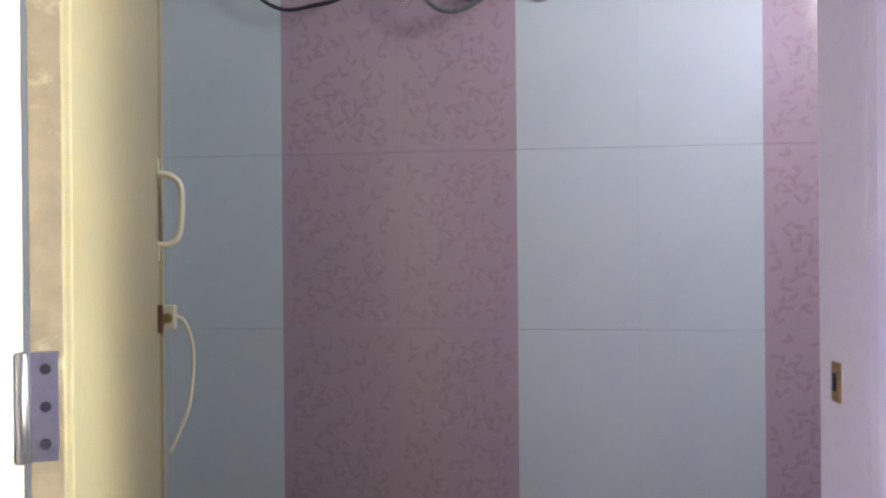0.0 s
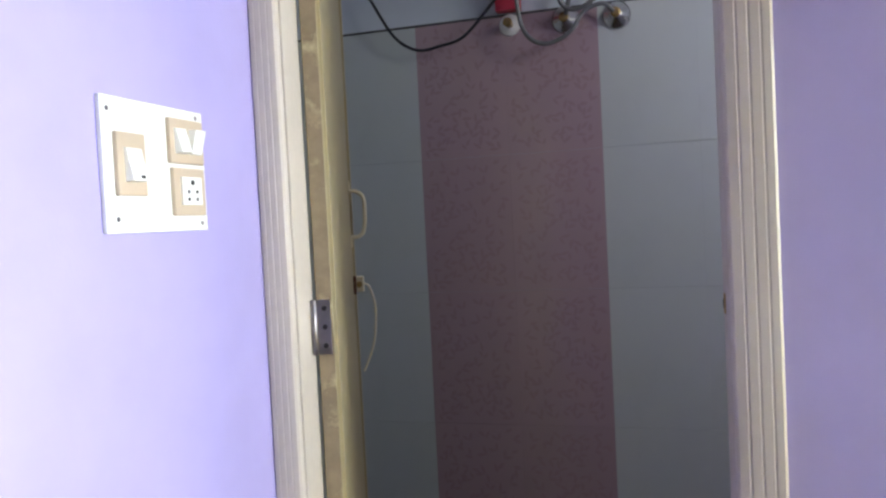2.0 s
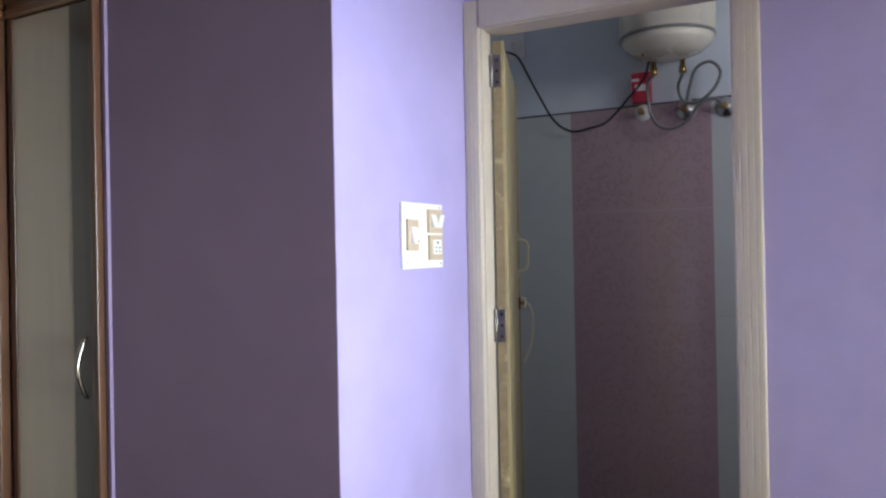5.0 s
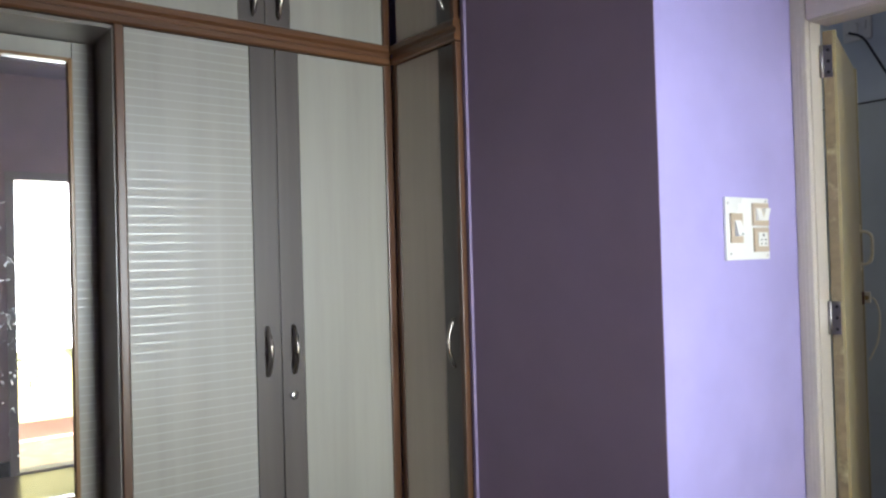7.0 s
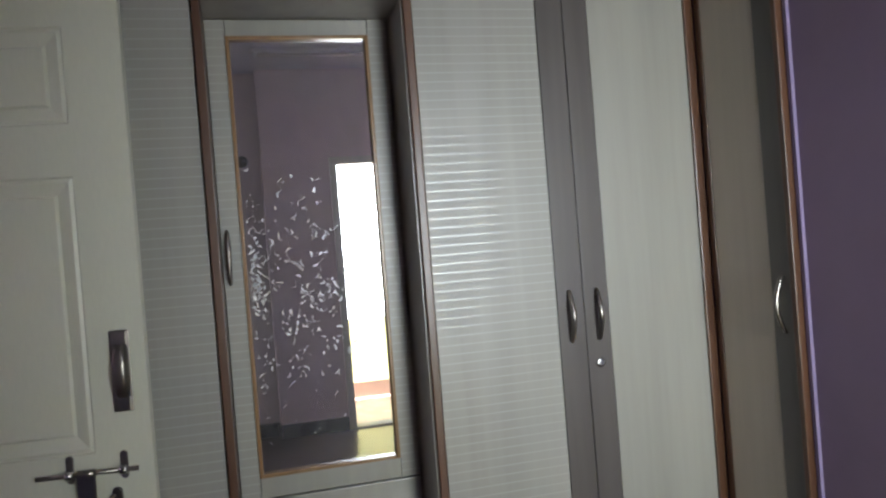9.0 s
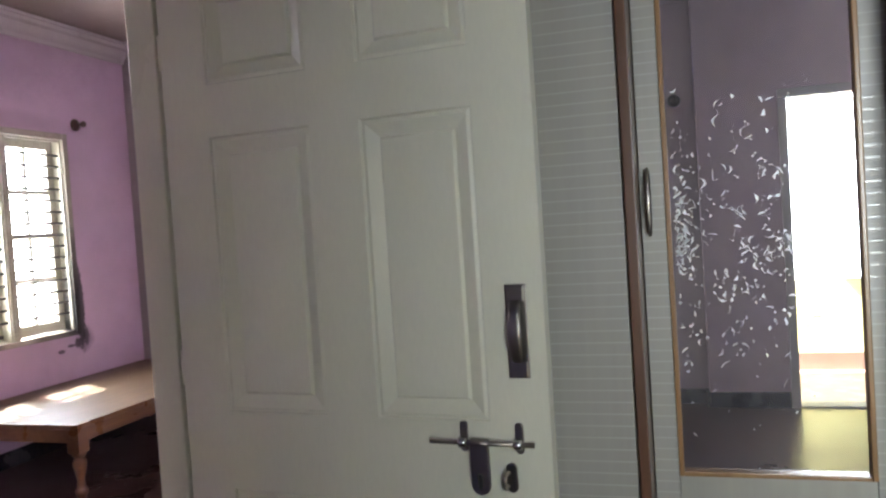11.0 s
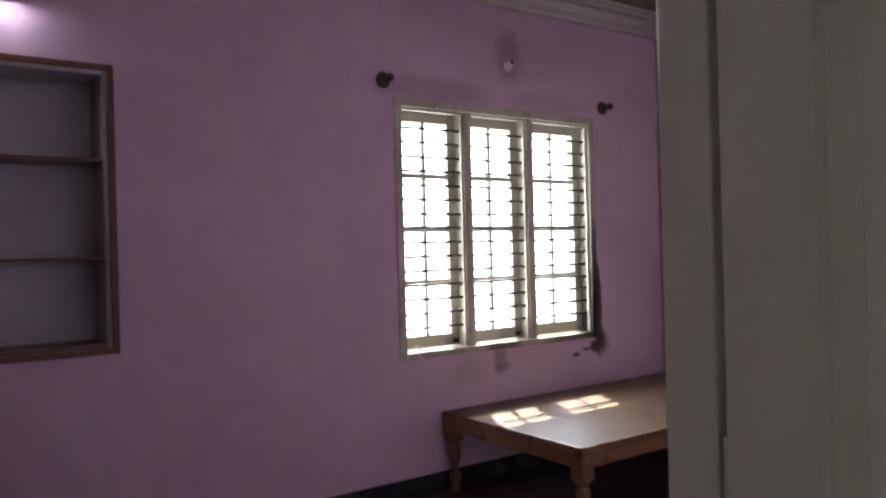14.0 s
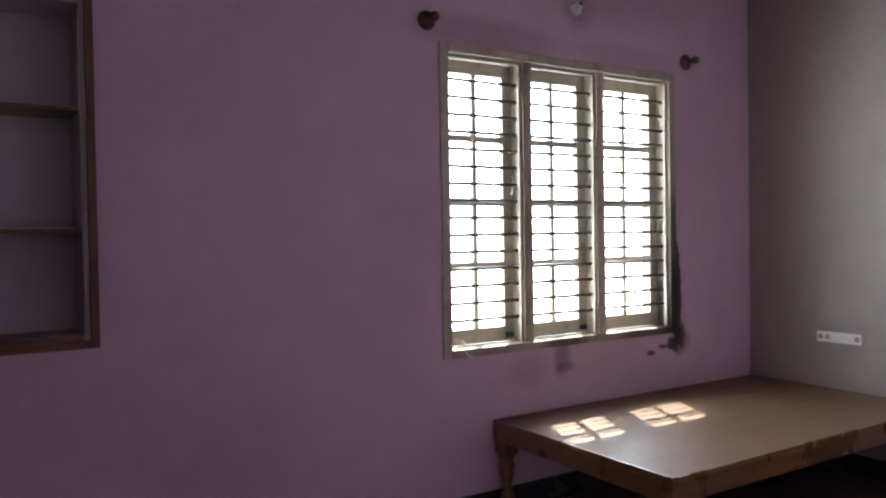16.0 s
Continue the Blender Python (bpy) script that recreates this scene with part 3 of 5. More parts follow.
def bath_door():
    """Bathroom door, standing open into the bathroom."""
    hx, hy, a = -0.543, NY + 0.070, radians(19.4)
    m = Matrix.Translation((hx, hy, 0)) @ Matrix.Rotation(a, 4, "Z")
    # local: y along the leaf, x across its thickness (face towards the opening at x = 0)
    t = thing("bathroom_door", "yellowed cream bathroom door standing open, paint chipped along its edge", "door", (hx, hy, 0))
    L, T = 0.632, 0.033
    part("leaf", boxed(-T, 0, 0.003, L - 0.001, 0.02, 2.13, bevel=0.004, m=m), BATH_LEAF, t)
    part("hinge_edge", boxed(-T + 0.003, -0.003, -0.0005, 0.0035, 0.022, 2.128, m=m), BARE, t, "bare chipped door edge with brown stains")
    part("edge_bead", boxed(-0.010, 0.006, L - 0.012, L + 0.004, 0.02, 2.13, bevel=0.003, m=m), BATH_LEAF, t)
    part("edge_bead", boxed(-0.004, 0.005, 0.004, 0.022, 0.02, 2.13, bevel=0.002, m=m), BATH_LEAF, t)
    for zc in (0.30, 1.255, 2.035):
        h = part("hinge", boxed(-0.030, -0.006, -0.0035, -0.0008, zc - 0.05, zc + 0.05, bevel=0.0008, m=m), STEEL, t, "dull steel butt hinge")
        part("knuckle", lathe(bmesh.new(), [(0.004, -0.05), (0.0055, -0.049), (0.0055, 0.049), (0.004, 0.05)], m @ Matrix.Translation((-0.036, -0.006, zc)), 12), STEEL, h, smooth=True)
        part("hinge_leaf", boxed(-0.064, -0.041, -0.0035, -0.0008, zc - 0.05, zc + 0.05, bevel=0.0008, m=m), STEEL, h)
        for dz in (-0.034, 0.0, 0.034):
            part("screw", lathe(bmesh.new(), [(0.005, 0), (0.0045, 0.0012), (0.002, 0.0014)], m @ Matrix.Translation((-0.017, -0.0034, zc + dz)) @ Matrix.Rotation(math.pi / 2, 4, "X"), 10), SCREW, h)
    # pull handle on both faces
    for s, x0 in ((1, 0.0), (-1, -T)):
        hz0, hz1 = 1.405, 1.525
        line = spline([m @ Vector((x0, L - 0.035, hz0)), m @ Vector((x0 + s * 0.022, L - 0.033, hz0 + 0.003)), m @ Vector((x0 + s * 0.036, L - 0.03, hz0 + 0.025)), m @ Vector((x0 + s * 0.038, L - 0.03, hz1 - 0.025)), m @ Vector((x0 + s * 0.022, L - 0.033, hz1 - 0.003)), m @ Vector((x0, L - 0.035, hz1))], 8)
        g = part("pull_handle", tube(bmesh.new(), line, 0.0055, 10), CREAM_CABLE, t, "cream painted pull handle", smooth=True)
        for z in (hz0 - 0.014, hz1 + 0.014):
            part("handle_foot", boxed(x0 - 0.004 * s, x0 + 0.004 * s, L - 0.042, L - 0.028, z - 0.012, z + 0.012, bevel=0.002, m=m), CREAM_CABLE, g)
    b = part("bolt_keeper", boxed(-0.004, 0.026, L - 0.0220, L + 0.0100, 1.262, 1.302, bevel=0.003, m=m), CREAM_CABLE, t, "small cream latch block with a round eye")
    part("wooden_packing", boxed(-0.002, 0.008, L - 0.0380, L - 0.0225, 1.258, 1.305, bevel=0.001, m=m), BROWN, b)
    part("eye_ring", lathe(bmesh.new(), [(0.004, 0), (0.0085, 0.0015), (0.0085, 0.003), (0.005, 0.0035)], m @ Matrix.Translation((0.014, L - 0.0225, 1.282)) @ Matrix.Rotation(math.pi / 2, 4, "X"), 16), BRASS, b)
    part("release_cord", tube(bmesh.new(), spline([m @ Vector(p) for p in ((0.024, L - 0.0130, 1.285), (0.040, L + 0.0020, 1.270), (0.052, L + 0.0120, 1.215), (0.045, L + 0.0120, 1.13), (0.028, L + 0.0020, 1.08), (0.014, L - 0.0060, 1.05))], 8), 0.0032, 8), CREAM_CABLE, b, smooth=True)
    return t


bath_door()


# ---- switchboard ----
def switchboard():
    x = SWX - 0.003
    y0, y1, z0, z1 = 0.304, 0.522, 1.440, 1.615
    t = thing("switchboard", "white square switchboard with beige switches and a socket", "switchboard", (x, y0, z0))
    part("back_plate", boxed(SWX + 0.0005, x + 0.011, y0, y1, z0, z1, bevel=0.002), WHITE_PLASTIC, t)

    def frame_plate(a, b, c, d):
        return part("module_frame", boxed(x + 0.011, x + 0.018, a, b, c, d, bevel=0.002), BEIGE_PLASTIC, t, "beige module frame")

    def rocker(f, a, b, c, d, tip):
        bm = bmesh.new()
        q = [(x + 0.018, a, c), (x + 0.018, b, c), (x + 0.018, b, d), (x + 0.018, a, d)]
        lo, hi = (0.030, 0.021) if tip else (0.021, 0.030)
        w = [(x + lo, a + 0.001, c + 0.001), (x + lo, b - 0.001, c + 0.001), (x + hi, b - 0.001, d - 0.001), (x + hi, a + 0.001, d - 0.001)]
        v = [bm.verts.new(p) for p in q + w]
        for k in ((0, 1, 2, 3), (4, 5, 6, 7), (0, 1, 5, 4), (1, 2, 6, 5), (2, 3, 7, 6), (3, 0, 4, 7)):
            bm.faces.new([v[i] for i in k])
        return part("rocker", bm, WHITE_PLASTIC, f, "white rocker switch")

    f = frame_plate(0.322, 0.378, 1.488, 1.570)
    r = rocker(f, 0.335, 0.366, 1.506, 1.550, True)
    part("indicator", boxed(x + 0.0285, x + 0.0300, 0.352, 0.359, 1.510, 1.514), BLACK_HOLE, r)
    f = frame_plate(0.432, 0.512, 1.536, 1.600)
    rocker(f, 0.442, 0.467, 1.550, 1.586, True)
    rocker(f, 0.476, 0.503, 1.550, 1.586, False)
    f = frame_plate(0.436, 0.510, 1.462, 1.530)
    face = part("socket_face", boxed(x + 0.018, x + 0.0215, 0.450, 0.497, 1.477, 1.517, bevel=0.001), WHITE_PLASTIC, f)
    for dy, dz, r in ((0.0, 0.012, 0.004), (-0.010, -0.001, 0.0026), (0.010, -0.001, 0.0026), (-0.010, -0.012, 0.0026), (0.010, -0.012, 0.0026)):
        part("socket_hole", lathe(bmesh.new(), [(r, 0), (r, 0.0012)], Matrix.Translation((x + 0.0212, 0.4735 + dy, 1.497 + dz)) @ Matrix.Rotation(math.pi / 2, 4, "Y"), 10), BLACK_HOLE, face)
    for y, z in ((0.325, 1.458), (0.316, 1.598), (0.505, 1.606), (0.508, 1.451)):
        part("screw", lathe(bmesh.new(), [(0.0035, 0), (0.003, 0.0012)], Matrix.Translation((x + 0.0108, y, z)) @ Matrix.Rotation(math.pi / 2, 4, "Y"), 10), STEEL, t)
    t.location.y += 0.010
    return t


switchboard()


# ---- wardrobe wall ----
FX = -1.722                     # face of the wardrobe doors
CY = -0.036                     # face of the narrow cupboard
RZ0, RZ1 = 2.165, 2.235         # wooden rail between wardrobe and loft


def bow_handle(parent, y, z0, z1, axis="x", x=None, out=0.030):
    """Arched handle, its feet on the door face."""
    x = FX if x is None else x
    d = Vector((1, 0, 0)) if axis == "x" else Vector((0, -1, 0))
    base = Vector((x, y, 0))
    pts = [base + Vector((0, 0, z0 - 0.004)), base + d * 0.012 + Vector((0, 0, z0 + 0.01)), base + d * out + Vector((0, 0, (z0 + z1) / 2)), base + d * 0.012 + Vector((0, 0, z1 - 0.01)), base + Vector((0, 0, z1 + 0.004))]
    line = spline(pts, 8)
    n = len(line)
    rad = [0.0045 + 0.0035 * math.sin(math.pi * i / (n - 1)) for i in range(n)]
    return part("handle", tube(bmesh.new(), line, 0.006, 10, radii=rad), NICKEL, parent, "curved nickel bow handle", smooth=True)


def wardrobe_unit():
    t = thing("wardrobe", "tall cream laminate wardrobe with two doors and taupe edge strips", "wardrobe", (WX, -0.5, 0))
    part("carcass", boxed(WX + 0.001, FX - 0.021, -0.956, -0.072, 0.0, RZ0 - 0.001), NICHE_LAM, t)
    part("stile", boxed(FX - 0.020, FX + 0.010, -0.984, -0.958, 0, RZ0 - 0.001, bevel=0.004), BROWN, t, "brown varnished wooden stile")
    part("stile", boxed(FX - 0.020, FX + 0.006, -0.070, CY - 0.003, 0, RZ0 - 0.001, bevel=0.004), BROWN, t, "brown varnished wooden stile")
    d = part("door", boxed(FX - 0.019, FX, -0.956, -0.577, 0.07, RZ0 - 0.004, bevel=0.0015), CREAM_LAM, t, "cream ribbed laminate door")
    part("edge_strip", boxed(FX - 0.019, FX + 0.002, -0.575, -0.490, 0.07, RZ0 - 0.004, bevel=0.0015), TAUPE_LAM, d, "dark taupe laminate strip")
    bow_handle(d, -0.537, 1.112, 1.262)
    d = part("door", boxed(FX - 0.019, FX, -0.405, -0.072, 0.07, RZ0 - 0.004, bevel=0.0015), PALE_LAM, t, "cream laminate door")
    part("edge_strip", boxed(FX - 0.019, FX + 0.002, -0.487, -0.407, 0.07, RZ0 - 0.004, bevel=0.0015), TAUPE_LAM, d, "dark taupe laminate strip")
    bow_handle(d, -0.446, 1.112, 1.262)
    k = part("lock", lathe(bmesh.new(), [(0.015, 0), (0.015, 0.004), (0.013, 0.007), (0.007, 0.0075)], Matrix.Translation((FX + 0.001, -0.448, 1.037)) @ Matrix.Rotation(math.pi / 2, 4, "Y"), 20), CHROME, d, "round chrome lock", smooth=True)
    part("keyhole", boxed(FX + 0.008, FX + 0.0092, -0.4495, -0.4465, 1.033, 1.041), BLACK_HOLE, k)
    part("plinth", boxed(FX - 0.05, FX - 0.03, -0.956, -0.072, 0, 0.068), TAUPE_LAM, t)
    return t


wardrobe_unit()


def dressing_unit():
    """Mirror door set back between the wardrobes, drawers below."""
    t = thing("dressing_unit", "recessed dressing niche with a tall framed mirror", "dressing unit", (WX, -1.26, 0))
    MX = -1.932
    y0, y1 = -1.540, -0.985
    part("side_panel", boxed(WX + 0.001, FX + 0.004, y0 - 0.024, y0 - 0.001, 0, RZ0 - 0.001, bevel=0.003), BROWN, t, "brown varnished wooden stile")
    part("niche_side", boxed(MX - 0.02, FX - 0.002, y1 - 0.0035, y1, 0.62, RZ0 - 0.004), NICHE_LAM, t, "grey-brown laminate side")
    part("niche_top", boxed(MX - 0.02, FX - 0.004, y0, y1 - 0.005, RZ0 - 0.014, RZ0 - 0.003), NICHE_LAM, t, "grey-brown laminate soffit")
    part("back", boxed(WX + 0.002, MX - 0.022, y0, y1 - 0.005, 0.0, RZ0 - 0.016), NICHE_LAM, t)
    d = part("mirror_door", boxed(MX - 0.020, MX - 0.004, y0 + 0.002, y1 - 0.007, 0.722, RZ0 - 0.016), PALE_LAM, t, "cream laminate mirror door")
    gy0, gy1, gz0, gz1 = -1.470, -1.066, 0.795, 2.088
    for a, b, c, e in ((y0 + 0.002, gy0 - 0.012, 0.722, RZ0 - 0.016), (gy1 + 0.012, y1 - 0.007, 0.722, RZ0 - 0.016)):
        part("door_stile", boxed(MX - 0.0035, MX + 0.012, a, b, c, e, bevel=0.002), CREAM_LAM, d)
    for c, e in ((0.722, gz0 - 0.012), (gz1 + 0.012, RZ0 - 0.016)):
        part("door_rail", boxed(MX - 0.0035, MX + 0.011, gy0 - 0.011, gy1 + 0.011, c, e, bevel=0.002), PALE_LAM, d)
    for a, b, c, e in ((gy0 - 0.012, gy0, gz0 - 0.012, gz1 + 0.012), (gy1, gy1 + 0.012, gz0 - 0.012, gz1 + 0.012), (gy0, gy1, gz0 - 0.012, gz0), (gy0, gy1, gz1, gz1 + 0.012)):
        part("bead", boxed(MX - 0.003, MX + 0.018, a, b, c, e, bevel=0.003), HONEY, d, "honey brown wooden bead")
    g = part("mirror", boxed(MX - 0.003, MX, gy0 + 0.0005, gy1 - 0.0005, gz0 + 0.0005, gz1 - 0.0005), MIRROR, d, "tall mirror with dried white smears")
    rnd = random.Random(5)
    bm = bmesh.new()
    for _ in range(1100):
        where = rnd.random()
        if where < 0.28:
            y, z = gy0 + 0.008 + abs(rnd.gauss(0, 0.022)), rnd.gauss(1.33, 0.13)
        elif where < 0.62:
            y, z = rnd.gauss(gy0 + 0.20, 0.05), rnd.gauss(1.38, 0.12)
        else:
            y, z = rnd.uniform(gy0 + 0.02, gy0 + 0.31), rnd.gauss(1.27, 0.17)
        if not 0.88 < z < 1.72 or noise.noise(Vector((y * 22, z * 22, 3.3))) < -0.22 + 0.3 * rnd.random():
            continue
        ln, wd, a = rnd.uniform(0.001, 0.0035) + 0.013 * rnd.random() ** 3.5, rnd.uniform(0.0004, 0.0013), rnd.gauss(1.6, 0.9)
        wd += 0.0026 * rnd.random() ** 4
        u, v = Vector((0, math.cos(a), math.sin(a))), Vector((0, -math.sin(a), math.cos(a)))
        c, bend = Vector((MX + 0.0006, y, z)), rnd.uniform(-0.9, 0.9)
        if y + ln > gy1 - 0.01 or y - ln < gy0 + 0.002:
            continue
        top = [c + u * ln * s + v * (bend * ln * (s * s - 0.5) + wd * (1 - s * s) * rnd.uniform(0.5, 1.4)) for s in (-1, -0.5, 0, 0.5, 1)]
        bot = [c + u * ln * s + v * (bend * ln * (s * s - 0.5) - wd * (1 - s * s) * rnd.uniform(0.5, 1.4)) for s in (0.5, 0, -0.5)]
        bm.faces.new([bm.verts.new(p) for p in top + bot])
    sm = part("smear", bm, SMEAR, g, "dried whitish smears")
    sm["kind"] = "stuff"
    h = spline([(MX + 0.012, -1.520, 1.365), (MX + 0.028, -1.520, 1.382), (MX + 0.036, -1.520, 1.445), (MX + 0.028, -1.520, 1.508), (MX + 0.012, -1.520, 1.525)], 8)
    n = len(h)
    part("handle", tube(bmesh.new(), h, 0.006, 10, radii=[0.004 + 0.004 * math.sin(math.pi * i / (n - 1)) for i in range(n)]), NICKEL, d, "dark curved nickel handle", smooth=True)
    part("fascia", boxed(MX - 0.02, MX + 0.010, y0 + 0.002, y1 - 0.007, 0.628, 0.716, bevel=0.003), PALE_LAM, t)
    part("ledge", boxed(MX - 0.02, FX + 0.002, y0 + 0.002, y1 - 0.005, 0.598, 0.624, bevel=0.004), BROWN_Y, t, "brown wooden ledge below the mirror")
    for c, e in ((0.335, 0.592), (0.07, 0.330)):
        q = part("drawer", boxed(MX - 0.02, FX - 0.002, y0 + 0.004, y1 - 0.007, c, e, bevel=0.002), PALE_LAM, t, "cream laminate drawer front")
        ln = spline([(FX - 0.002, -1.34, (c + e) / 2), (FX + 0.02, -1.33, (c + e) / 2), (FX + 0.028, -1.27, (c + e) / 2), (FX + 0.02, -1.21, (c + e) / 2), (FX - 0.002, -1.20, (c + e) / 2)], 8)
        part("handle", tube(bmesh.new(), ln, 0.006, 10), NICKEL, q, smooth=True)
    return t


dressing_unit()


def side_wardrobe():
    t = thing("side_wardrobe", "cream ribbed laminate wardrobe partly hidden behind the open door", "wardrobe", (WX, -2.1, 0))
    y0, y1 = SY + 0.004, -1.566
    part("carcass", boxed(WX + 0.001, FX - 0.026, y0, y1, 0, RZ0 - 0.002), NICHE_LAM, t)
    mid = (y0 + y1) / 2
    for a, b in ((mid + 0.002, y1 - 0.003), (y0 + 0.003, mid - 0.002)):
        d = part("door", boxed(FX - 0.025, FX - 0.006, a, b, 0.07, RZ0 - 0.004, bevel=0.0015), CREAM_LAM, t, "cream ribbed laminate door")
    return t


side_wardrobe()


def narrow_cupboard():
    t = thing("narrow_cupboard", "narrow beige cupboard with a taupe strip set across the corner", "cupboard", (-1.5, 0, 0))
    xa, xb = -1.700, -1.334
    part("carcass", boxed(xa + 0.002, xb - 0.001, CY + 0.022, -0.001, 0, RZ0 - 0.002), NICHE_LAM, t)
    part("stile", boxed(xb - 0.020, xb, CY - 0.008, CY + 0.021, 0, RZ0 - 0.001, bevel=0.003), BROWN, t, "brown varnished wooden stile")
    part("stile", boxed(xa - 0.012, xa + 0.014, CY - 0.002, CY + 0.021, 0, RZ0 - 0.001, bevel=0.003), BROWN, t, "brown varnished wooden stile")
    d = part("door", boxed(xa + 0.016, -1.440, CY, CY + 0.019, 0.07, RZ0 - 0.004, bevel=0.0015), LIFTED_BEIGE_LAM, t, "warm beige laminate door, lightened in colour")
    part("edge_strip", boxed(-1.438, xb - 0.022, CY - 0.002, CY + 0.019, 0.07, RZ0 - 0.004, bevel=0.0015), TAUPE_LAM, d, "dark taupe laminate strip")
    bow_handle(d, CY - 0.001, 1.120, 1.270, "y", x=-1.388)
    return t


narrow_cupboard()


def loft_cupboards():
    """Cupboards above the rail, up to the ceiling."""
    rail = thing("cupboard_rail", "brown moulded wooden rail above the wardrobes", "rail", (FX, -1.3, RZ0))
    prof = [(FX - 0.02, RZ0), (FX + 0.008, RZ0), (FX + 0.014, RZ0 + 0.006), (FX + 0.014, RZ0 + 0.022), (FX + 0.006, RZ0 + 0.028), (FX + 0.006, RZ0 + 0.040), (FX + 0.018, RZ0 + 0.048), (FX + 0.018, RZ1 - 0.006), (FX + 0.012, RZ1), (FX - 0.02, RZ1)]
    part("long_rail", extrude_profile(bmesh.new(), prof, "y", SY + 0.004, CY - 0.004), BROWN_Y, rail)
    prof = [(CY + 0.02 - (p - FX + 0.02), q) for p, q in prof]
    part("short_rail", extrude_profile(bmesh.new(), prof, "x", -1.703, -1.333), BROWN_X, rail)
    top = CEIL - 0.03

    def unit(y0, y1, pairs, ribbed):
        t = thing("loft_cupboard", "cream laminate loft cupboard with taupe strips", "cupboard", (WX, (y0 + y1) / 2, RZ1), "loft cupboards")
        part("carcass", boxed(WX + 0.001, FX - 0.021, y0 + 0.002, y1 - 0.002, RZ1 + 0.001, CEIL - 0.001), NICHE_LAM, t)
        part("stile", boxed(FX - 0.020, FX + 0.008, y1 - 0.028, y1 - 0.002, RZ1 + 0.001, CEIL - 0.002, bevel=0.003), BROWN, t)
        a, b = y0 + 0.004, y1 - 0.030
        mid = (a + b) / 2
        for s, (c, e, strip) in enumerate(((a, mid - 0.001, True), (mid + 0.001, b, True))):
            w = 0.088
            if s == 0:
                d = part("door", boxed(FX - 0.019, FX, c, e - w - 0.001, RZ1 + 0.004, top, bevel=0.0015), PALE_LAM, t)
                part("edge_strip", boxed(FX - 0.019, FX + 0.002, e - w, e, RZ1 + 0.004, top, bevel=0.0015), TAUPE_LAM, d)
                bow_handle(d, e - 0.04, RZ1 + 0.03, RZ1 + 0.16)
            else:
                d = part("door", boxed(FX - 0.019, FX, c + w + 0.001, e, RZ1 + 0.004, top, bevel=0.0015), PALE_LAM, t)
                part("edge_strip", boxed(FX - 0.019, FX + 0.002, c, c + w, RZ1 + 0.004, top, bevel=0.0015), TAUPE_LAM, d)
                bow_handle(d, c + 0.045, RZ1 + 0.03, RZ1 + 0.16)
        return t

    unit(-0.972, CY - 0.006, 1, False)
    unit(-1.90, -0.974, 1, False)
    unit(SY + 0.004, -1.902, 1, False)
    t = thing("loft_cupboard", "small cream loft cupboard across the corner", "cupboard", (-1.5, 0, RZ1), "loft cupboards")
    part("carcass", boxed(-1.698, -1.346, CY + 0.022, -0.001, RZ1 + 0.001, CEIL - 0.001), NICHE_LAM, t)
    d = part("door", boxed(-1.684, -1.442, CY, CY + 0.019, RZ1 + 0.004, top, bevel=0.0015), LIFTED_BEIGE_LAM, t)
    part("edge_strip", boxed(-1.440, -1.368, CY - 0.002, CY + 0.019, RZ1 + 0.004, top, bevel=0.0015), TAUPE_LAM, d)
    part("stile", boxed(-1.366, -1.346, CY - 0.004, CY + 0.021, RZ1 + 0.001, CEIL - 0.002, bevel=0.003), BROWN, t)
    bow_handle(d, CY - 0.001, RZ1 + 0.05, RZ1 + 0.18, "y", x=-1.40)


loft_cupboards()


# ---- bedroom door ----
def bedroom_door_frame():
    t = thing("door_2", "ivory painted bedroom door frame", "door frame", (-1.27, SY, 0))
    t["kind"] = "structure"
    for a, b in ((-1.749, -1.700), (-0.806, -0.746)):
        part("jamb", boxed(a, b, SY - 0.088, SY - 0.004, 0, 2.18, bevel=0.005), DOOR_WHITE, t)
    part("head", boxed(-1.699, -0.807, SY - 0.088, SY - 0.004, 2.135, 2.18, bevel=0.005), DOOR_WHITE, t)
    return t


bedroom_door_frame()


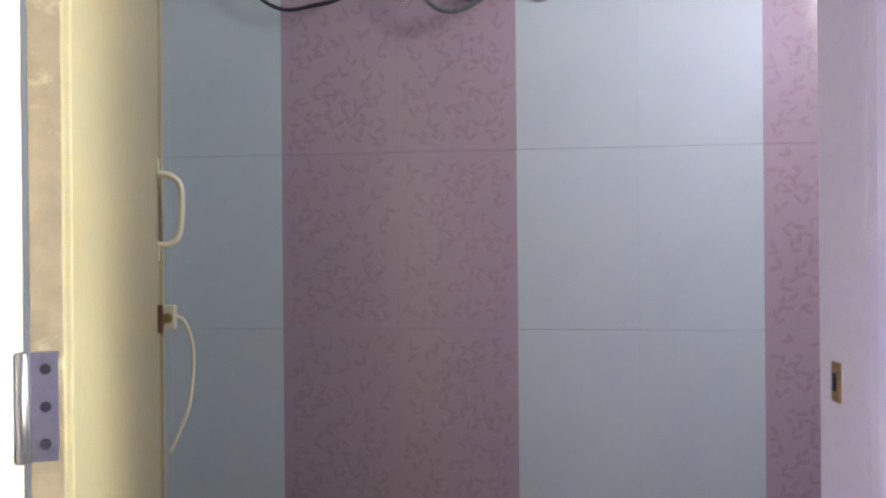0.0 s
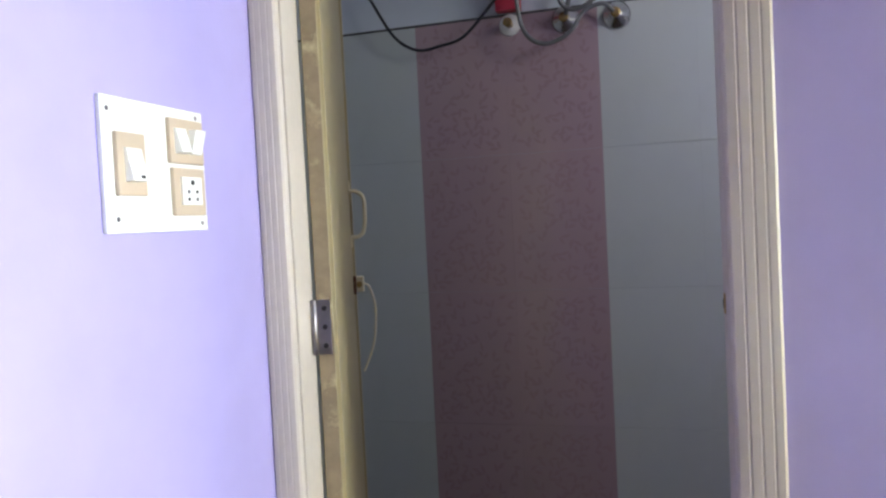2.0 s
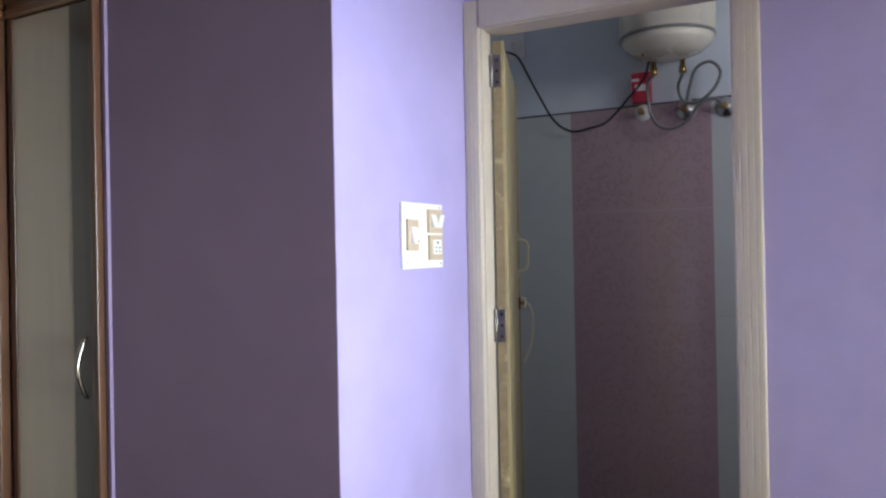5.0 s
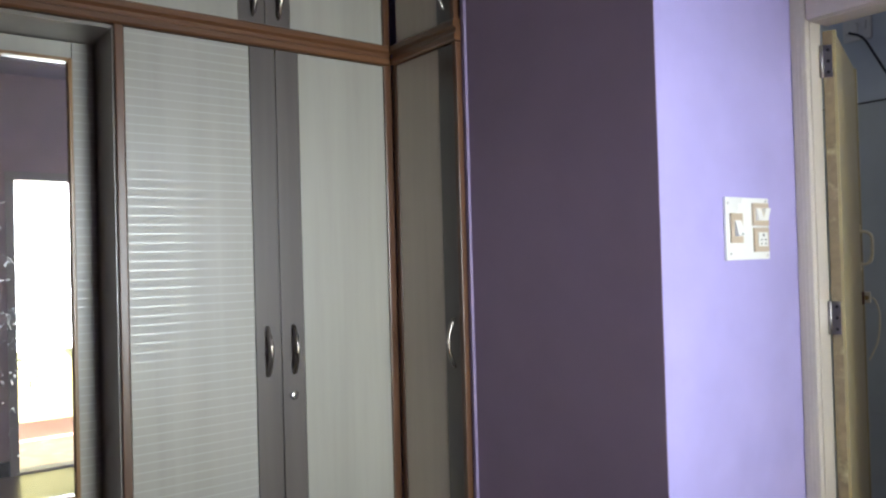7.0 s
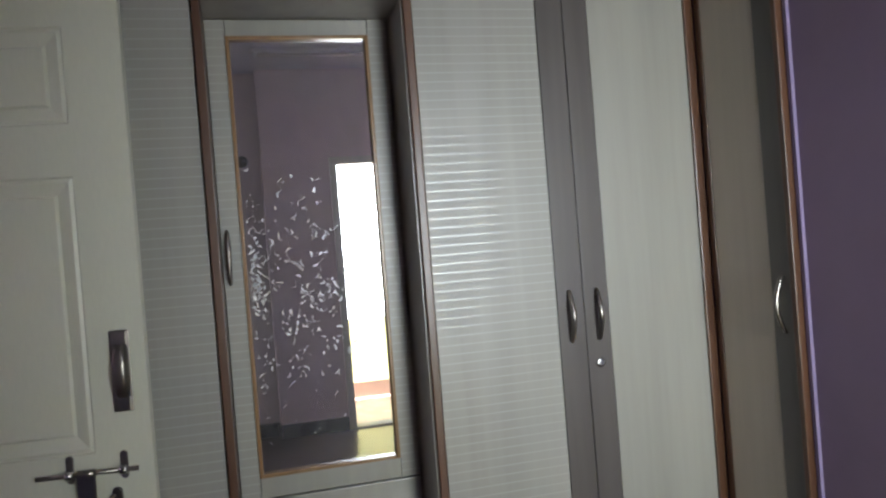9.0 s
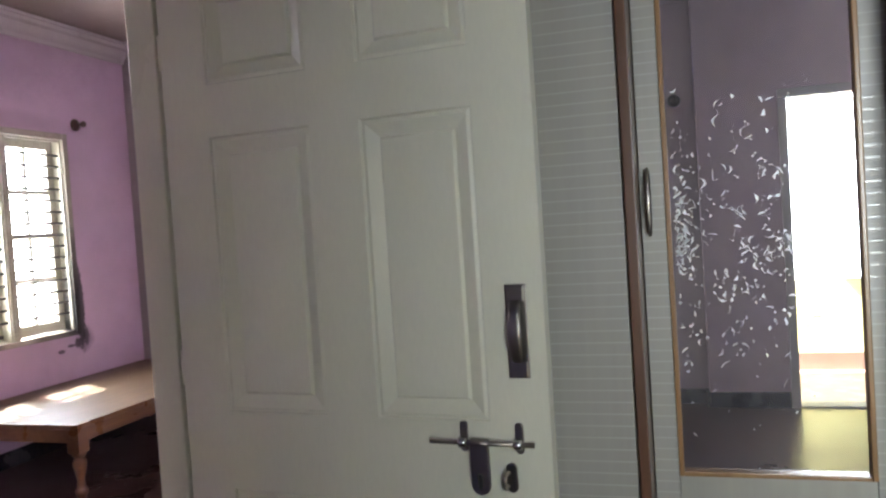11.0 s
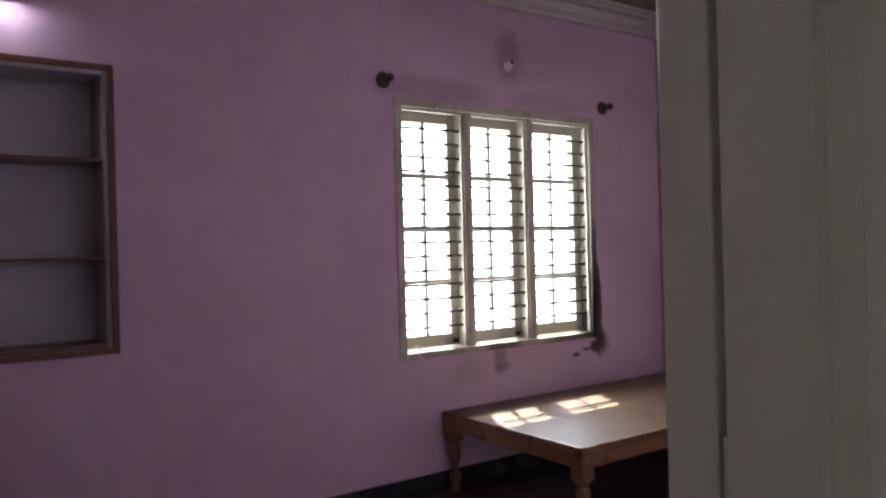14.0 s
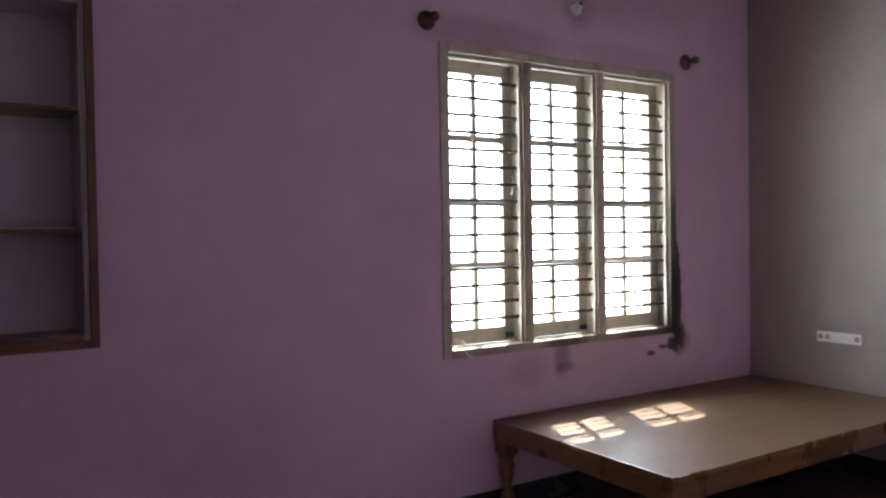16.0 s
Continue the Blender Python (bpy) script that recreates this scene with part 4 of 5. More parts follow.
def bedroom_door():
    """Six-panel moulded door, folded back against the wardrobe."""
    hinge = Vector((-1.6885, -2.682, 0.012))
    along = Vector((0.0902, 0.9959, 0)).normalized()
    out = Vector((along.y, -along.x, 0))
    m = Matrix((( along.x, 0, out.x, hinge.x), (along.y, 0, out.y, hinge.y), (0, 1, 0, hinge.z), (0, 0, 0, 1)))
    W, Hh, T = 0.952, 2.115, 0.036
    t = thing("bedroom_door", "open ivory six-panel moulded door with nickel fittings", "door", tuple(hinge))
    bm = bmesh.new()
    cols = [(0.132, 0.418), (0.548, 0.818)]
    rows = [(0.16, 0.785), (0.978, 1.662), (1.790, 2.030)]
    us = [0, *(v for c in cols for v in c), W]
    vs = [0, *(v for r in rows for v in r), Hh]
    for i in range(len(us) - 1):
        for j in range(len(vs) - 1):
            u0, u1, v0, v1 = us[i], us[i + 1], vs[j], vs[j + 1]
            if i % 2 == 1 and j % 2 == 1:
                rect_rings(bm, [(u0, u1, v0, v1, 0), (u0 + 0.004, u1 - 0.004, v0 + 0.004, v1 - 0.004, -0.007), (u0 + 0.013, u1 - 0.013, v0 + 0.013, v1 - 0.013, -0.004), (u0 + 0.044, u1 - 0.044, v0 + 0.044, v1 - 0.044, -0.017), (u0 + 0.050, u1 - 0.050, v0 + 0.050, v1 - 0.050, -0.009)], m)
            else:
                bm.faces.new([bm.verts.new(m @ Vector(p)) for p in ((u0, v0, 0), (u1, v0, 0), (u1, v1, 0), (u0, v1, 0))])
    bmesh.ops.remove_doubles(bm, verts=bm.verts, dist=1e-5)
    part("panelled_face", bm, DOOR_WHITE, t)
    bm = bmesh.new()
    core = [m @ Vector(p) for p in ((0, 0, -T), (W, 0, -T), (W, Hh, -T), (0, Hh, -T), (0, 0, 0), (W, 0, 0), (W, Hh, 0), (0, Hh, 0))]
    v = [bm.verts.new(p) for p in core]
    for q in ((0, 1, 2, 3), (0, 1, 5, 4), (1, 2, 6, 5), (2, 3, 7, 6), (3, 0, 4, 7)):
        bm.faces.new([v[i] for i in q])
    part("core", bm, DOOR_WHITE, t)
    z0 = hinge.z

    def local(u0, u1, v0, v1, w0, w1, bevel=0.0):
        b = bmesh.new()
        box(b, u0, u1, v0 - z0, v1 - z0, w0, w1, bevel=bevel)
        bmesh.ops.transform(b, matrix=m, verts=b.verts)
        return b

    def at(u, v, w):
        return m @ Vector((u, v - z0, w))

    # pull handle on a stepped back plate
    hu = 0.893
    h = part("pull_handle", local(hu - 0.023, hu + 0.023, 1.088, 1.288, 0.0005, 0.006, 0.002), NICKEL, t, "brushed nickel pull handle on a long plate")
    for c, e in ((1.090, 1.125), (1.250, 1.286)):
        part("plate_step", local(hu - 0.020, hu + 0.020, c, e, 0.006, 0.011, 0.003), NICKEL, h)
    gb_, rings = bmesh.new(), []
    for k in range(17):
        f = k / 16
        arch = math.sin(math.pi * f)
        v, w = 1.122 + 0.132 * f, 0.008 + 0.022 * arch ** 0.6
        half, thick = 0.0105 + 0.0055 * arch, 0.005
        rings.append([gb_.verts.new(at(hu + half * math.copysign(abs(math.cos(q)) ** 0.6, math.cos(q)), v, w + thick * math.sin(q))) for q in (math.tau * n / 14 for n in range(14))])
    for p, q in zip(rings, rings[1:]):
        for n in range(14):
            gb_.faces.new((p[n], p[(n + 1) % 14], q[(n + 1) % 14], q[n]))
    gb_.faces.new(rings[0])
    gb_.faces.new(rings[-1])
    bmesh.ops.recalc_face_normals(gb_, faces=gb_.faces)
    part("grip", gb_, NICKEL, h, smooth=True)
    # aldrop bolt
    def tongue(u0, u1, v0, v1, w0, w1, round_top=False):
        """Plate with a rounded lower end (and upper end), in the door's own axes."""
        q, c, r = bmesh.new(), (u0 + u1) / 2, (u1 - u0) / 2
        low = [(c + r * math.cos(a), v0 + r + r * math.sin(a)) for a in (math.pi + math.pi * n / 10 for n in range(11))]
        top = [(c + r * math.cos(a), v1 - r + r * math.sin(a)) for a in (math.pi * n / 10 for n in range(11))] if round_top else [(u1, v1), (u0, v1)]
        ring = low + top
        back_, front = [[q.verts.new(at(u, v, w)) for u, v in ring] for w in (w0, w1)]
        q.faces.new(back_)
        face = q.faces.new(front)
        for n in range(len(ring)):
            q.faces.new((back_[n - 1], back_[n], front[n], front[n - 1]))
        bmesh.ops.recalc_face_normals(q, faces=q.faces)
        bmesh.ops.bevel(q, geom=list(face.edges), offset=0.0022, segments=2, affect="EDGES")
        return q

    bz = 0.948
    b = part("door_bolt", tube(bmesh.new(), [at(0.682, bz, 0.016), at(0.790, bz, 0.016), at(0.918, bz, 0.016)], 0.0058, 12), NICKEL, t, "nickel sliding door bolt with a hasp", smooth=True)
    for u in (0.757, 0.883):
        k = part("bolt_guide", tongue(u - 0.009, u + 0.009, bz - 0.024, bz + 0.044, 0.0005, 0.006, True), NICKEL, b)
        part("guide_collar", lathe(bmesh.new(), [(0.0075, -0.010), (0.012, -0.007), (0.012, 0.007), (0.0075, 0.010)], Matrix.Translation(at(u, bz, 0.016)) @ m.to_3x3().to_4x4() @ Matrix.Rotation(math.pi / 2, 4, "Y"), 14), CHROME, k, smooth=True)
    part("hasp_collar", lathe(bmesh.new(), [(0.006, -0.021), (0.0098, -0.020), (0.0098, 0.020), (0.006, 0.021)], Matrix.Translation(at(0.797, bz, 0.016)) @ m.to_3x3().to_4x4() @ Matrix.Rotation(math.pi / 2, 4, "Y"), 14), NICKEL, b, smooth=True)
    hs = part("hasp", tongue(0.776, 0.818, bz - 0.112, bz + 0.004, 0.017, 0.025), NICKEL, b)
    part("hasp_slot", local(0.792, 0.801, bz - 0.098, bz - 0.066, 0.0248, 0.0258, 0.002), BLACK_HOLE, hs)
    s = part("staple", tongue(0.850, 0.874, bz - 0.108, bz - 0.044, 0.0005, 0.007, True), NICKEL, t, "small nickel staple")
    part("staple_loop", tube(bmesh.new(), spline([at(0.853, bz - 0.094, 0.004), at(0.850, bz - 0.094, 0.022), at(0.852, bz - 0.080, 0.027), at(0.853, bz - 0.066, 0.022), at(0.855, bz - 0.064, 0.004)], 6), 0.0045, 8), NICKEL, s, smooth=True)
    for z in (0.25, 1.10, 1.90):
        part("hinge", lathe(bmesh.new(), [(0.005, -0.045), (0.006, -0.044), (0.006, 0.044), (0.005, 0.045)], Matrix.Translation(at(-0.004, z, -0.006)), 12), DOOR_WHITE, t, smooth=True)
    return t


bedroom_door()


# ---- balcony doorway seen in the mirror ----
bal = thing("door_3", "cream painted frame of the bright balcony doorway", "door frame", (EX, -0.23, 0))
bal["kind"] = "structure"
for a, b in ((-0.740, -0.680), (0.215, 0.275)):
    part("jamb", boxed(EX - 0.015, EX + 0.06, a, b, 0.001, 2.13, bevel=0.005), DOOR_WHITE, bal)
part("head", boxed(EX - 0.015, EX + 0.06, -0.740, 0.275, 2.131, 2.19, bevel=0.005), DOOR_WHITE, bal)


def curtain_bracket(x, y, z, toward, label):
    """Round wall plate, stem and ball of a curtain bracket."""
    d = Vector(toward).normalized()
    m = Matrix.Translation((x, y, z)) @ d.to_track_quat("Z", "Y").to_matrix().to_4x4()
    t = thing("curtain_bracket", label, "curtain bracket", (x, y, z), "curtain brackets")
    part("wall_plate", lathe(bmesh.new(), [(0.046, 0.0), (0.046, 0.008), (0.040, 0.016), (0.022, 0.024), (0.012, 0.028)], m, 24), FINIAL, t, smooth=True)
    part("stem", lathe(bmesh.new(), [(0.012, 0.020), (0.010, 0.030), (0.010, 0.055), (0.013, 0.060)], m, 16), FINIAL, t, smooth=True)
    part("knob", lathe(bmesh.new(), [(0.012, 0.060), (0.020, 0.066), (0.024, 0.076), (0.022, 0.088), (0.012, 0.096), (0.003, 0.098)], m, 20), FINIAL, t, smooth=True)
    return t


curtain_bracket(-3.046, PY, 2.352, (0, 1, 0), "dark round curtain bracket without a rod")
curtain_bracket(-4.806, PY, 2.345, (0, 1, 0), "dark round curtain bracket without a rod")
curtain_bracket(EX + 0.12, -1.41, 2.20, (-1, 0, 0), "dark round curtain bracket on the rose wall")

# tube light on the bedroom ceiling
tl = thing("tube_light", "thin white tube light under the ceiling, switched off", "tube light", (1.2, -0.75, CEIL))
part("batten", boxed(1.18, 1.24, -1.3, -0.2, CEIL - 0.035, CEIL - 0.001, bevel=0.004), WHITE_PLASTIC, tl)
part("tube", lathe(bmesh.new(), [(0.010, -0.53), (0.013, -0.52), (0.013, 0.52), (0.010, 0.53)], Matrix.Translation((1.21, -0.75, CEIL - 0.052)) @ Matrix.Rotation(math.pi / 2, 4, "X"), 14), BULB_GLASS, tl, smooth=True)
for y in (-1.275, -0.225):
    part("holder", boxed(1.195, 1.225, y - 0.012, y + 0.012, CEIL - 0.068, CEIL - 0.034, bevel=0.003), WHITE_PLASTIC, tl)


# ---- pink room window ----
def window_unit():
    x0, x1, z0, z1 = WIN
    yo = PY - 0.17
    t = thing("window_1", "dirty cream timber window with iron rods and small panes", "window", ((x0 + x1) / 2, PY, z0))
    t["kind"] = "structure"
    fw = 0.050
    for a, b, c, d in ((x0, x0 + fw, z0, z1), (x1 - fw, x1, z0, z1), (x0 + fw, x1 - fw, z1 - fw, z1), (x0 + fw, x1 - fw, z0, z0 + 0.042)):
        part("window_frame", boxed(a + 0.001, b - 0.001, yo, PY + 0.012, c + 0.001, d - 0.001, bevel=0.006), WIN_SOOT if b < x0 + 0.1 or d < z0 + 0.1 else WIN_PAINT, t)
    bays = (0.440, 0.445, x1 - x0 - 2 * fw - 2 * 0.055 - 0.885)
    hi = x1 - fw
    for n in range(3):
        b1, b0 = hi, hi - bays[n]
        hi = b0 - 0.055
        if n < 2:
            part("mullion", boxed(hi + 0.001, b0 - 0.001, yo, PY + 0.004, z0 + 0.043, z1 - fw - 0.001, bevel=0.005), WIN_PAINT, t)
            part("mullion_bead", boxed(hi + 0.018, b0 - 0.018, PY + 0.004, PY + 0.010, z0 + 0.043, z1 - fw - 0.001, bevel=0.002), WIN_PAINT, t)
        for a, b, c, d in ((b0 + 0.001, b0 + 0.013, z0 + 0.044, z1 - fw - 0.002), (b1 - 0.013, b1 - 0.001, z0 + 0.044, z1 - fw - 0.002), (b0 + 0.014, b1 - 0.014, z1 - fw - 0.016, z1 - fw - 0.002)):
            part("stop_bead", boxed(a, b, PY - 0.030, PY - 0.010, c, d, bevel=0.002), WIN_PAINT, t)
        k = 15
        for i in range(k):
            z = z0 + 0.170 + (z1 - z0 - 0.330) * i / (k - 1)
            part("iron_rod", lathe(bmesh.new(), [(0.0088, b0 - 0.004), (0.0088, b1 + 0.004)], Matrix.Translation((0, PY - 0.045, z)) @ Matrix.Rotation(math.pi / 2, 4, "Y"), 8), IRON, t, smooth=True)
        # shutter with two columns and four rows of panes
        ya, yb = PY - 0.122, PY - 0.088
        s0, s1, w0, w1 = b0 + 0.003, b1 - 0.003, z0 + 0.046, z1 - fw - 0.004
        sash = part("shutter", boxed(s0, s0 + 0.058, ya, yb, w0, w1, bevel=0.004), WIN_PAINT, t, "glazed cream shutter with eight small panes")
        part("sash_stile", boxed(s1 - 0.036, s1, ya, yb, w0, w1, bevel=0.004), WIN_PAINT, sash)
        part("sash_rail", boxed(s0 + 0.058, s1 - 0.036, ya, yb, w0, w0 + 0.075, bevel=0.003), WIN_PAINT, sash)
        part("sash_rail", boxed(s0 + 0.058, s1 - 0.036, ya, yb, w1 - 0.065, w1, bevel=0.003), WIN_PAINT, sash)
        g0, g1, h0, h1 = s0 + 0.058, s1 - 0.036, w0 + 0.075, w1 - 0.065
        mid = (g0 + g1) / 2
        part("glazing_bar", boxed(mid - 0.013, mid + 0.013, ya + 0.002, yb - 0.002, h0, h1, bevel=0.003), WIN_PAINT, sash)
        for i in (1, 2, 3):
            z = h0 + (h1 - h0) * i / 4
            wide = 0.020 if i == 2 else 0.016
            for a, b in ((g0, mid - 0.014), (mid + 0.014, g1)):
                part("glazing_bar", boxed(a, b, ya + 0.003, yb - 0.003, z - wide, z + wide, bevel=0.003), WIN_PAINT, sash)
        for i in range(4):
            for a, b in ((g0, mid - 0.012), (mid + 0.012, g1)):
                p = part("pane", boxed(a, b, PY - 0.107, PY - 0.104, h0 + (h1 - h0) * i / 4 + 0.012, h0 + (h1 - h0) * (i + 1) / 4 - 0.012), GLASS, sash)
                p.visible_shadow = False
        if n < 2:
            part("catch", boxed(s0 + 0.010, s0 + 0.052, yb, yb + 0.012, w0 + 0.016, w0 + 0.042, bevel=0.003), SCREW, sash, "dark metal catch")
        if n == 0:
            part("pull", tube(bmesh.new(), spline([(s0 + 0.02, yb, 1.56), (s0 + 0.02, yb + 0.03, 1.575), (s0 + 0.02, yb + 0.03, 1.645), (s0 + 0.02, yb, 1.66)], 6), 0.004, 8), STEEL, sash, smooth=True)
    part("string", tube(bmesh.new(), spline([(x1 - 0.10, PY + 0.013, z0 + 0.085), (x1 - 0.12, PY + 0.016, z0 + 0.06), (x1 - 0.115, PY + 0.018, z0 + 0.035), (x1 - 0.13, PY + 0.018, z0 + 0.012), (x1 - 0.155, PY + 0.018, z0 + 0.004)], 6), 0.004, 6), PAPER, t, "knotted white string", smooth=True)
    return t


window_unit()

wl = thing("wall_tube_light", "lit white tube light high on the pink wall", "tube light", (-1.0, PY, 2.53))
part("batten", boxed(-1.30, -0.66, PY + 0.001, PY + 0.040, 2.505, 2.555, bevel=0.004), WHITE_PLASTIC, wl)
part("tube", lathe(bmesh.new(), [(0.010, -0.30), (0.014, -0.29), (0.014, 0.29), (0.010, 0.30)], Matrix.Translation((-0.98, PY + 0.062, 2.53)) @ Matrix.Rotation(math.pi / 2, 4, "Y"), 14), TUBE_LIT, wl, "glowing white tube", smooth=True)
for x in (-1.292, -0.668):
    part("holder", boxed(x - 0.010, x + 0.010, PY + 0.0405, PY + 0.080, 2.512, 2.548, bevel=0.003), WHITE_PLASTIC, wl)


# ---- shelf niche ----
def shelf_niche():
    x0, x1, z0, z1 = SHELF
    t = thing("wall_shelf", "empty brown wooden shelf niche in the pink wall", "shelf", ((x0 + x1) / 2, PY, z0))
    for a, b, c, d in ((x0 - 0.030, x0 - 0.001, z0 - 0.028, z1 + 0.028), (x1 + 0.001, x1 + 0.030, z0 - 0.028, z1 + 0.028)):
        part("frame_side", boxed(a, b, PY + 0.001, PY + 0.016, c, d, bevel=0.003), BROWN, t)
    part("frame_top", boxed(x0 - 0.001, x1 + 0.001, PY + 0.001, PY + 0.016, z1, z1 + 0.028, bevel=0.003), BROWN_X, t)
    part("frame_bottom", boxed(x0 - 0.001, x1 + 0.001, PY + 0.001, PY + 0.016, z0 - 0.028, z0, bevel=0.003), BROWN_X, t)
    part("side_board", boxed(x0 + 0.001, x0 + 0.020, PY - 0.238, PY + 0.008, z0 + 0.001, z1 - 0.001, bevel=0.002), NICHE_LAM, t)
    part("side_board", boxed(x1 - 0.020, x1 - 0.001, PY - 0.238, PY + 0.008, z0 + 0.001, z1 - 0.001, bevel=0.002), NICHE_LAM, t)
    part("base_board", boxed(x0 + 0.021, x1 - 0.021, PY - 0.238, PY + 0.008, z0 + 0.001, z0 + 0.020, bevel=0.002), BROWN_X, t)
    part("top_board", boxed(x0 + 0.021, x1 - 0.021, PY - 0.238, PY + 0.008, z1 - 0.020, z1 - 0.001, bevel=0.002), NICHE_WHITE, t)
    for z in (1.838, 1.400):
        part("shelf_board", boxed(x0 + 0.021, x1 - 0.021, PY - 0.238, PY - 0.004, z - 0.007, z + 0.007, bevel=0.002), BROWN_X, t)
    return t


shelf_niche()


# ---- cot ----
def cot():
    x0, x1, y0, y1, zt = -5.368, -3.385, PY + 0.014, -4.615, 0.458
    t = thing("wooden_cot", "low brown wooden cot with a bare plywood top and turned legs", "cot", ((x0 + x1) / 2, (y0 + y1) / 2, 0))
    part("top_board", boxed(x0 + 0.012, x1 - 0.012, y0 + 0.012, y1 - 0.012, zt - 0.022, zt, bevel=0.002), COT_TOP, t, "worn plywood top")
    rail = 0.098
    for a, b, c, d in ((x0, x1, y0, y0 + 0.028), (x0, x1, y1 - 0.028, y1), (x0, x0 + 0.028, y0 + 0.029, y1 - 0.029), (x1 - 0.028, x1, y0 + 0.029, y1 - 0.029)):
        part("side_rail", boxed(a, b, c, d, zt - rail, zt - 0.0225, bevel=0.003), COT_WOOD, t)
    for a, b, c, d in ((x0, x1, y0, y0 + 0.0115), (x0, x1, y1 - 0.0115, y1), (x0, x0 + 0.0115, y0 + 0.012, y1 - 0.012), (x1 - 0.0115, x1, y0 + 0.012, y1 - 0.012)):
        part("edge_lipping", boxed(a, b, c, d, zt - 0.022, zt + 0.002, bevel=0.002), COT_WOOD, t)
    prof = [(0.026, 0.0), (0.030, 0.012), (0.026, 0.030), (0.018, 0.045), (0.030, 0.062), (0.036, 0.080), (0.030, 0.100), (0.020, 0.112), (0.024, 0.122), (0.020, 0.132), (0.022, 0.150), (0.030, 0.190), (0.037, 0.225), (0.038, 0.245), (0.030, 0.262), (0.022, 0.270), (0.036, 0.280), (0.040, 0.292), (0.036, 0.300)]
    for lx in (x0 + 0.046, x1 - 0.046):
        for ly in (y0 + 0.046, y1 - 0.046):
            leg = part("leg", lathe(bmesh.new(), prof, Matrix.Translation((lx, ly, 0)), 20), COT_WOOD, t, "turned wooden leg", smooth=True)
            part("leg_block", boxed(lx - 0.040, lx + 0.040, ly - 0.040, ly + 0.040, 0.298, zt - 0.024, bevel=0.004), COT_WOOD, leg)
    return t


cot()


# ---- small things in the pink room ----
bulb = thing("bulb_holder", "white bulb holder with a milky bulb on the sooty wall", "lamp", (-3.965, PY, 2.53))
mb_ = Matrix.Translation((-3.965, PY, 2.535)) @ Matrix.Rotation(radians(-65), 4, "X")
part("holder", lathe(bmesh.new(), [(0.034, -0.02), (0.034, 0.004), (0.026, 0.010), (0.020, 0.014), (0.020, 0.040), (0.017, 0.044)], mb_, 20), WHITE_PLASTIC, bulb, smooth=True)
part("contact_cup", lathe(bmesh.new(), [(0.015, 0.040), (0.015, 0.0445), (0.004, 0.0446)], mb_, 16), BLACK_HOLE, bulb)


def wall_socket_row():
    t = thing("socket_plate", "pale flush switch plate with small sockets on the white wall", "switch plate", (PWX, -5.16, 0.74))
    part("back_box", boxed(PWX + 0.0005, PWX + 0.004, -5.310, -5.010, 0.700, 0.795, bevel=0.001), OFFWHITE, t)
    part("plate", boxed(PWX + 0.004, PWX + 0.013, -5.288, -5.032, 0.718, 0.778, bevel=0.003), WHITE_PLASTIC, t)
    for i in range(6):
        y = -5.266 + 0.0425 * i
        if i in (0, 1, 5):
            m = Matrix.Translation((PWX + 0.0128, y, 0.748)) @ Matrix.Rotation(math.pi / 2, 4, "Y")
            k = part("socket", lathe(bmesh.new(), [(0.016, 0), (0.015, 0.002), (0.006, 0.0024)], m, 18), BEIGE_PLASTIC, t)
            for dy, dz in ((0, 0.007), (-0.006, -0.005), (0.006, -0.005)):
                part("socket_hole", lathe(bmesh.new(), [(0.0028, 0), (0.0028, 0.001)], Matrix.Translation((PWX + 0.0150, y + dy, 0.748 + dz)) @ Matrix.Rotation(math.pi / 2, 4, "Y"), 8), BLACK_HOLE, k)
        else:
            part("switch", boxed(PWX + 0.013, PWX + 0.019, y - 0.013, y + 0.013, 0.730, 0.766, bevel=0.003), WHITE_PLASTIC, t)
    return t


wall_socket_row()
for x, y, a, s in ((-3.02, -4.98, 0.3, 0.045), (-3.32, -5.35, 1.1, 0.025), (-2.7, -5.3, 2.0, 0.03), (-3.25, -4.9, 0.8, 0.02)):
    mp = Matrix.Translation((x, y, 0.0015)) @ Matrix.Rotation(a, 4, "Z")
    solid("paper_scrap", boxed(-s, s, -s * 0.45, s * 0.45, 0, 0.003, bevel=0.001, m=mp), PAPER, "torn scrap of white paper on the floor", "paper", "paper scraps")

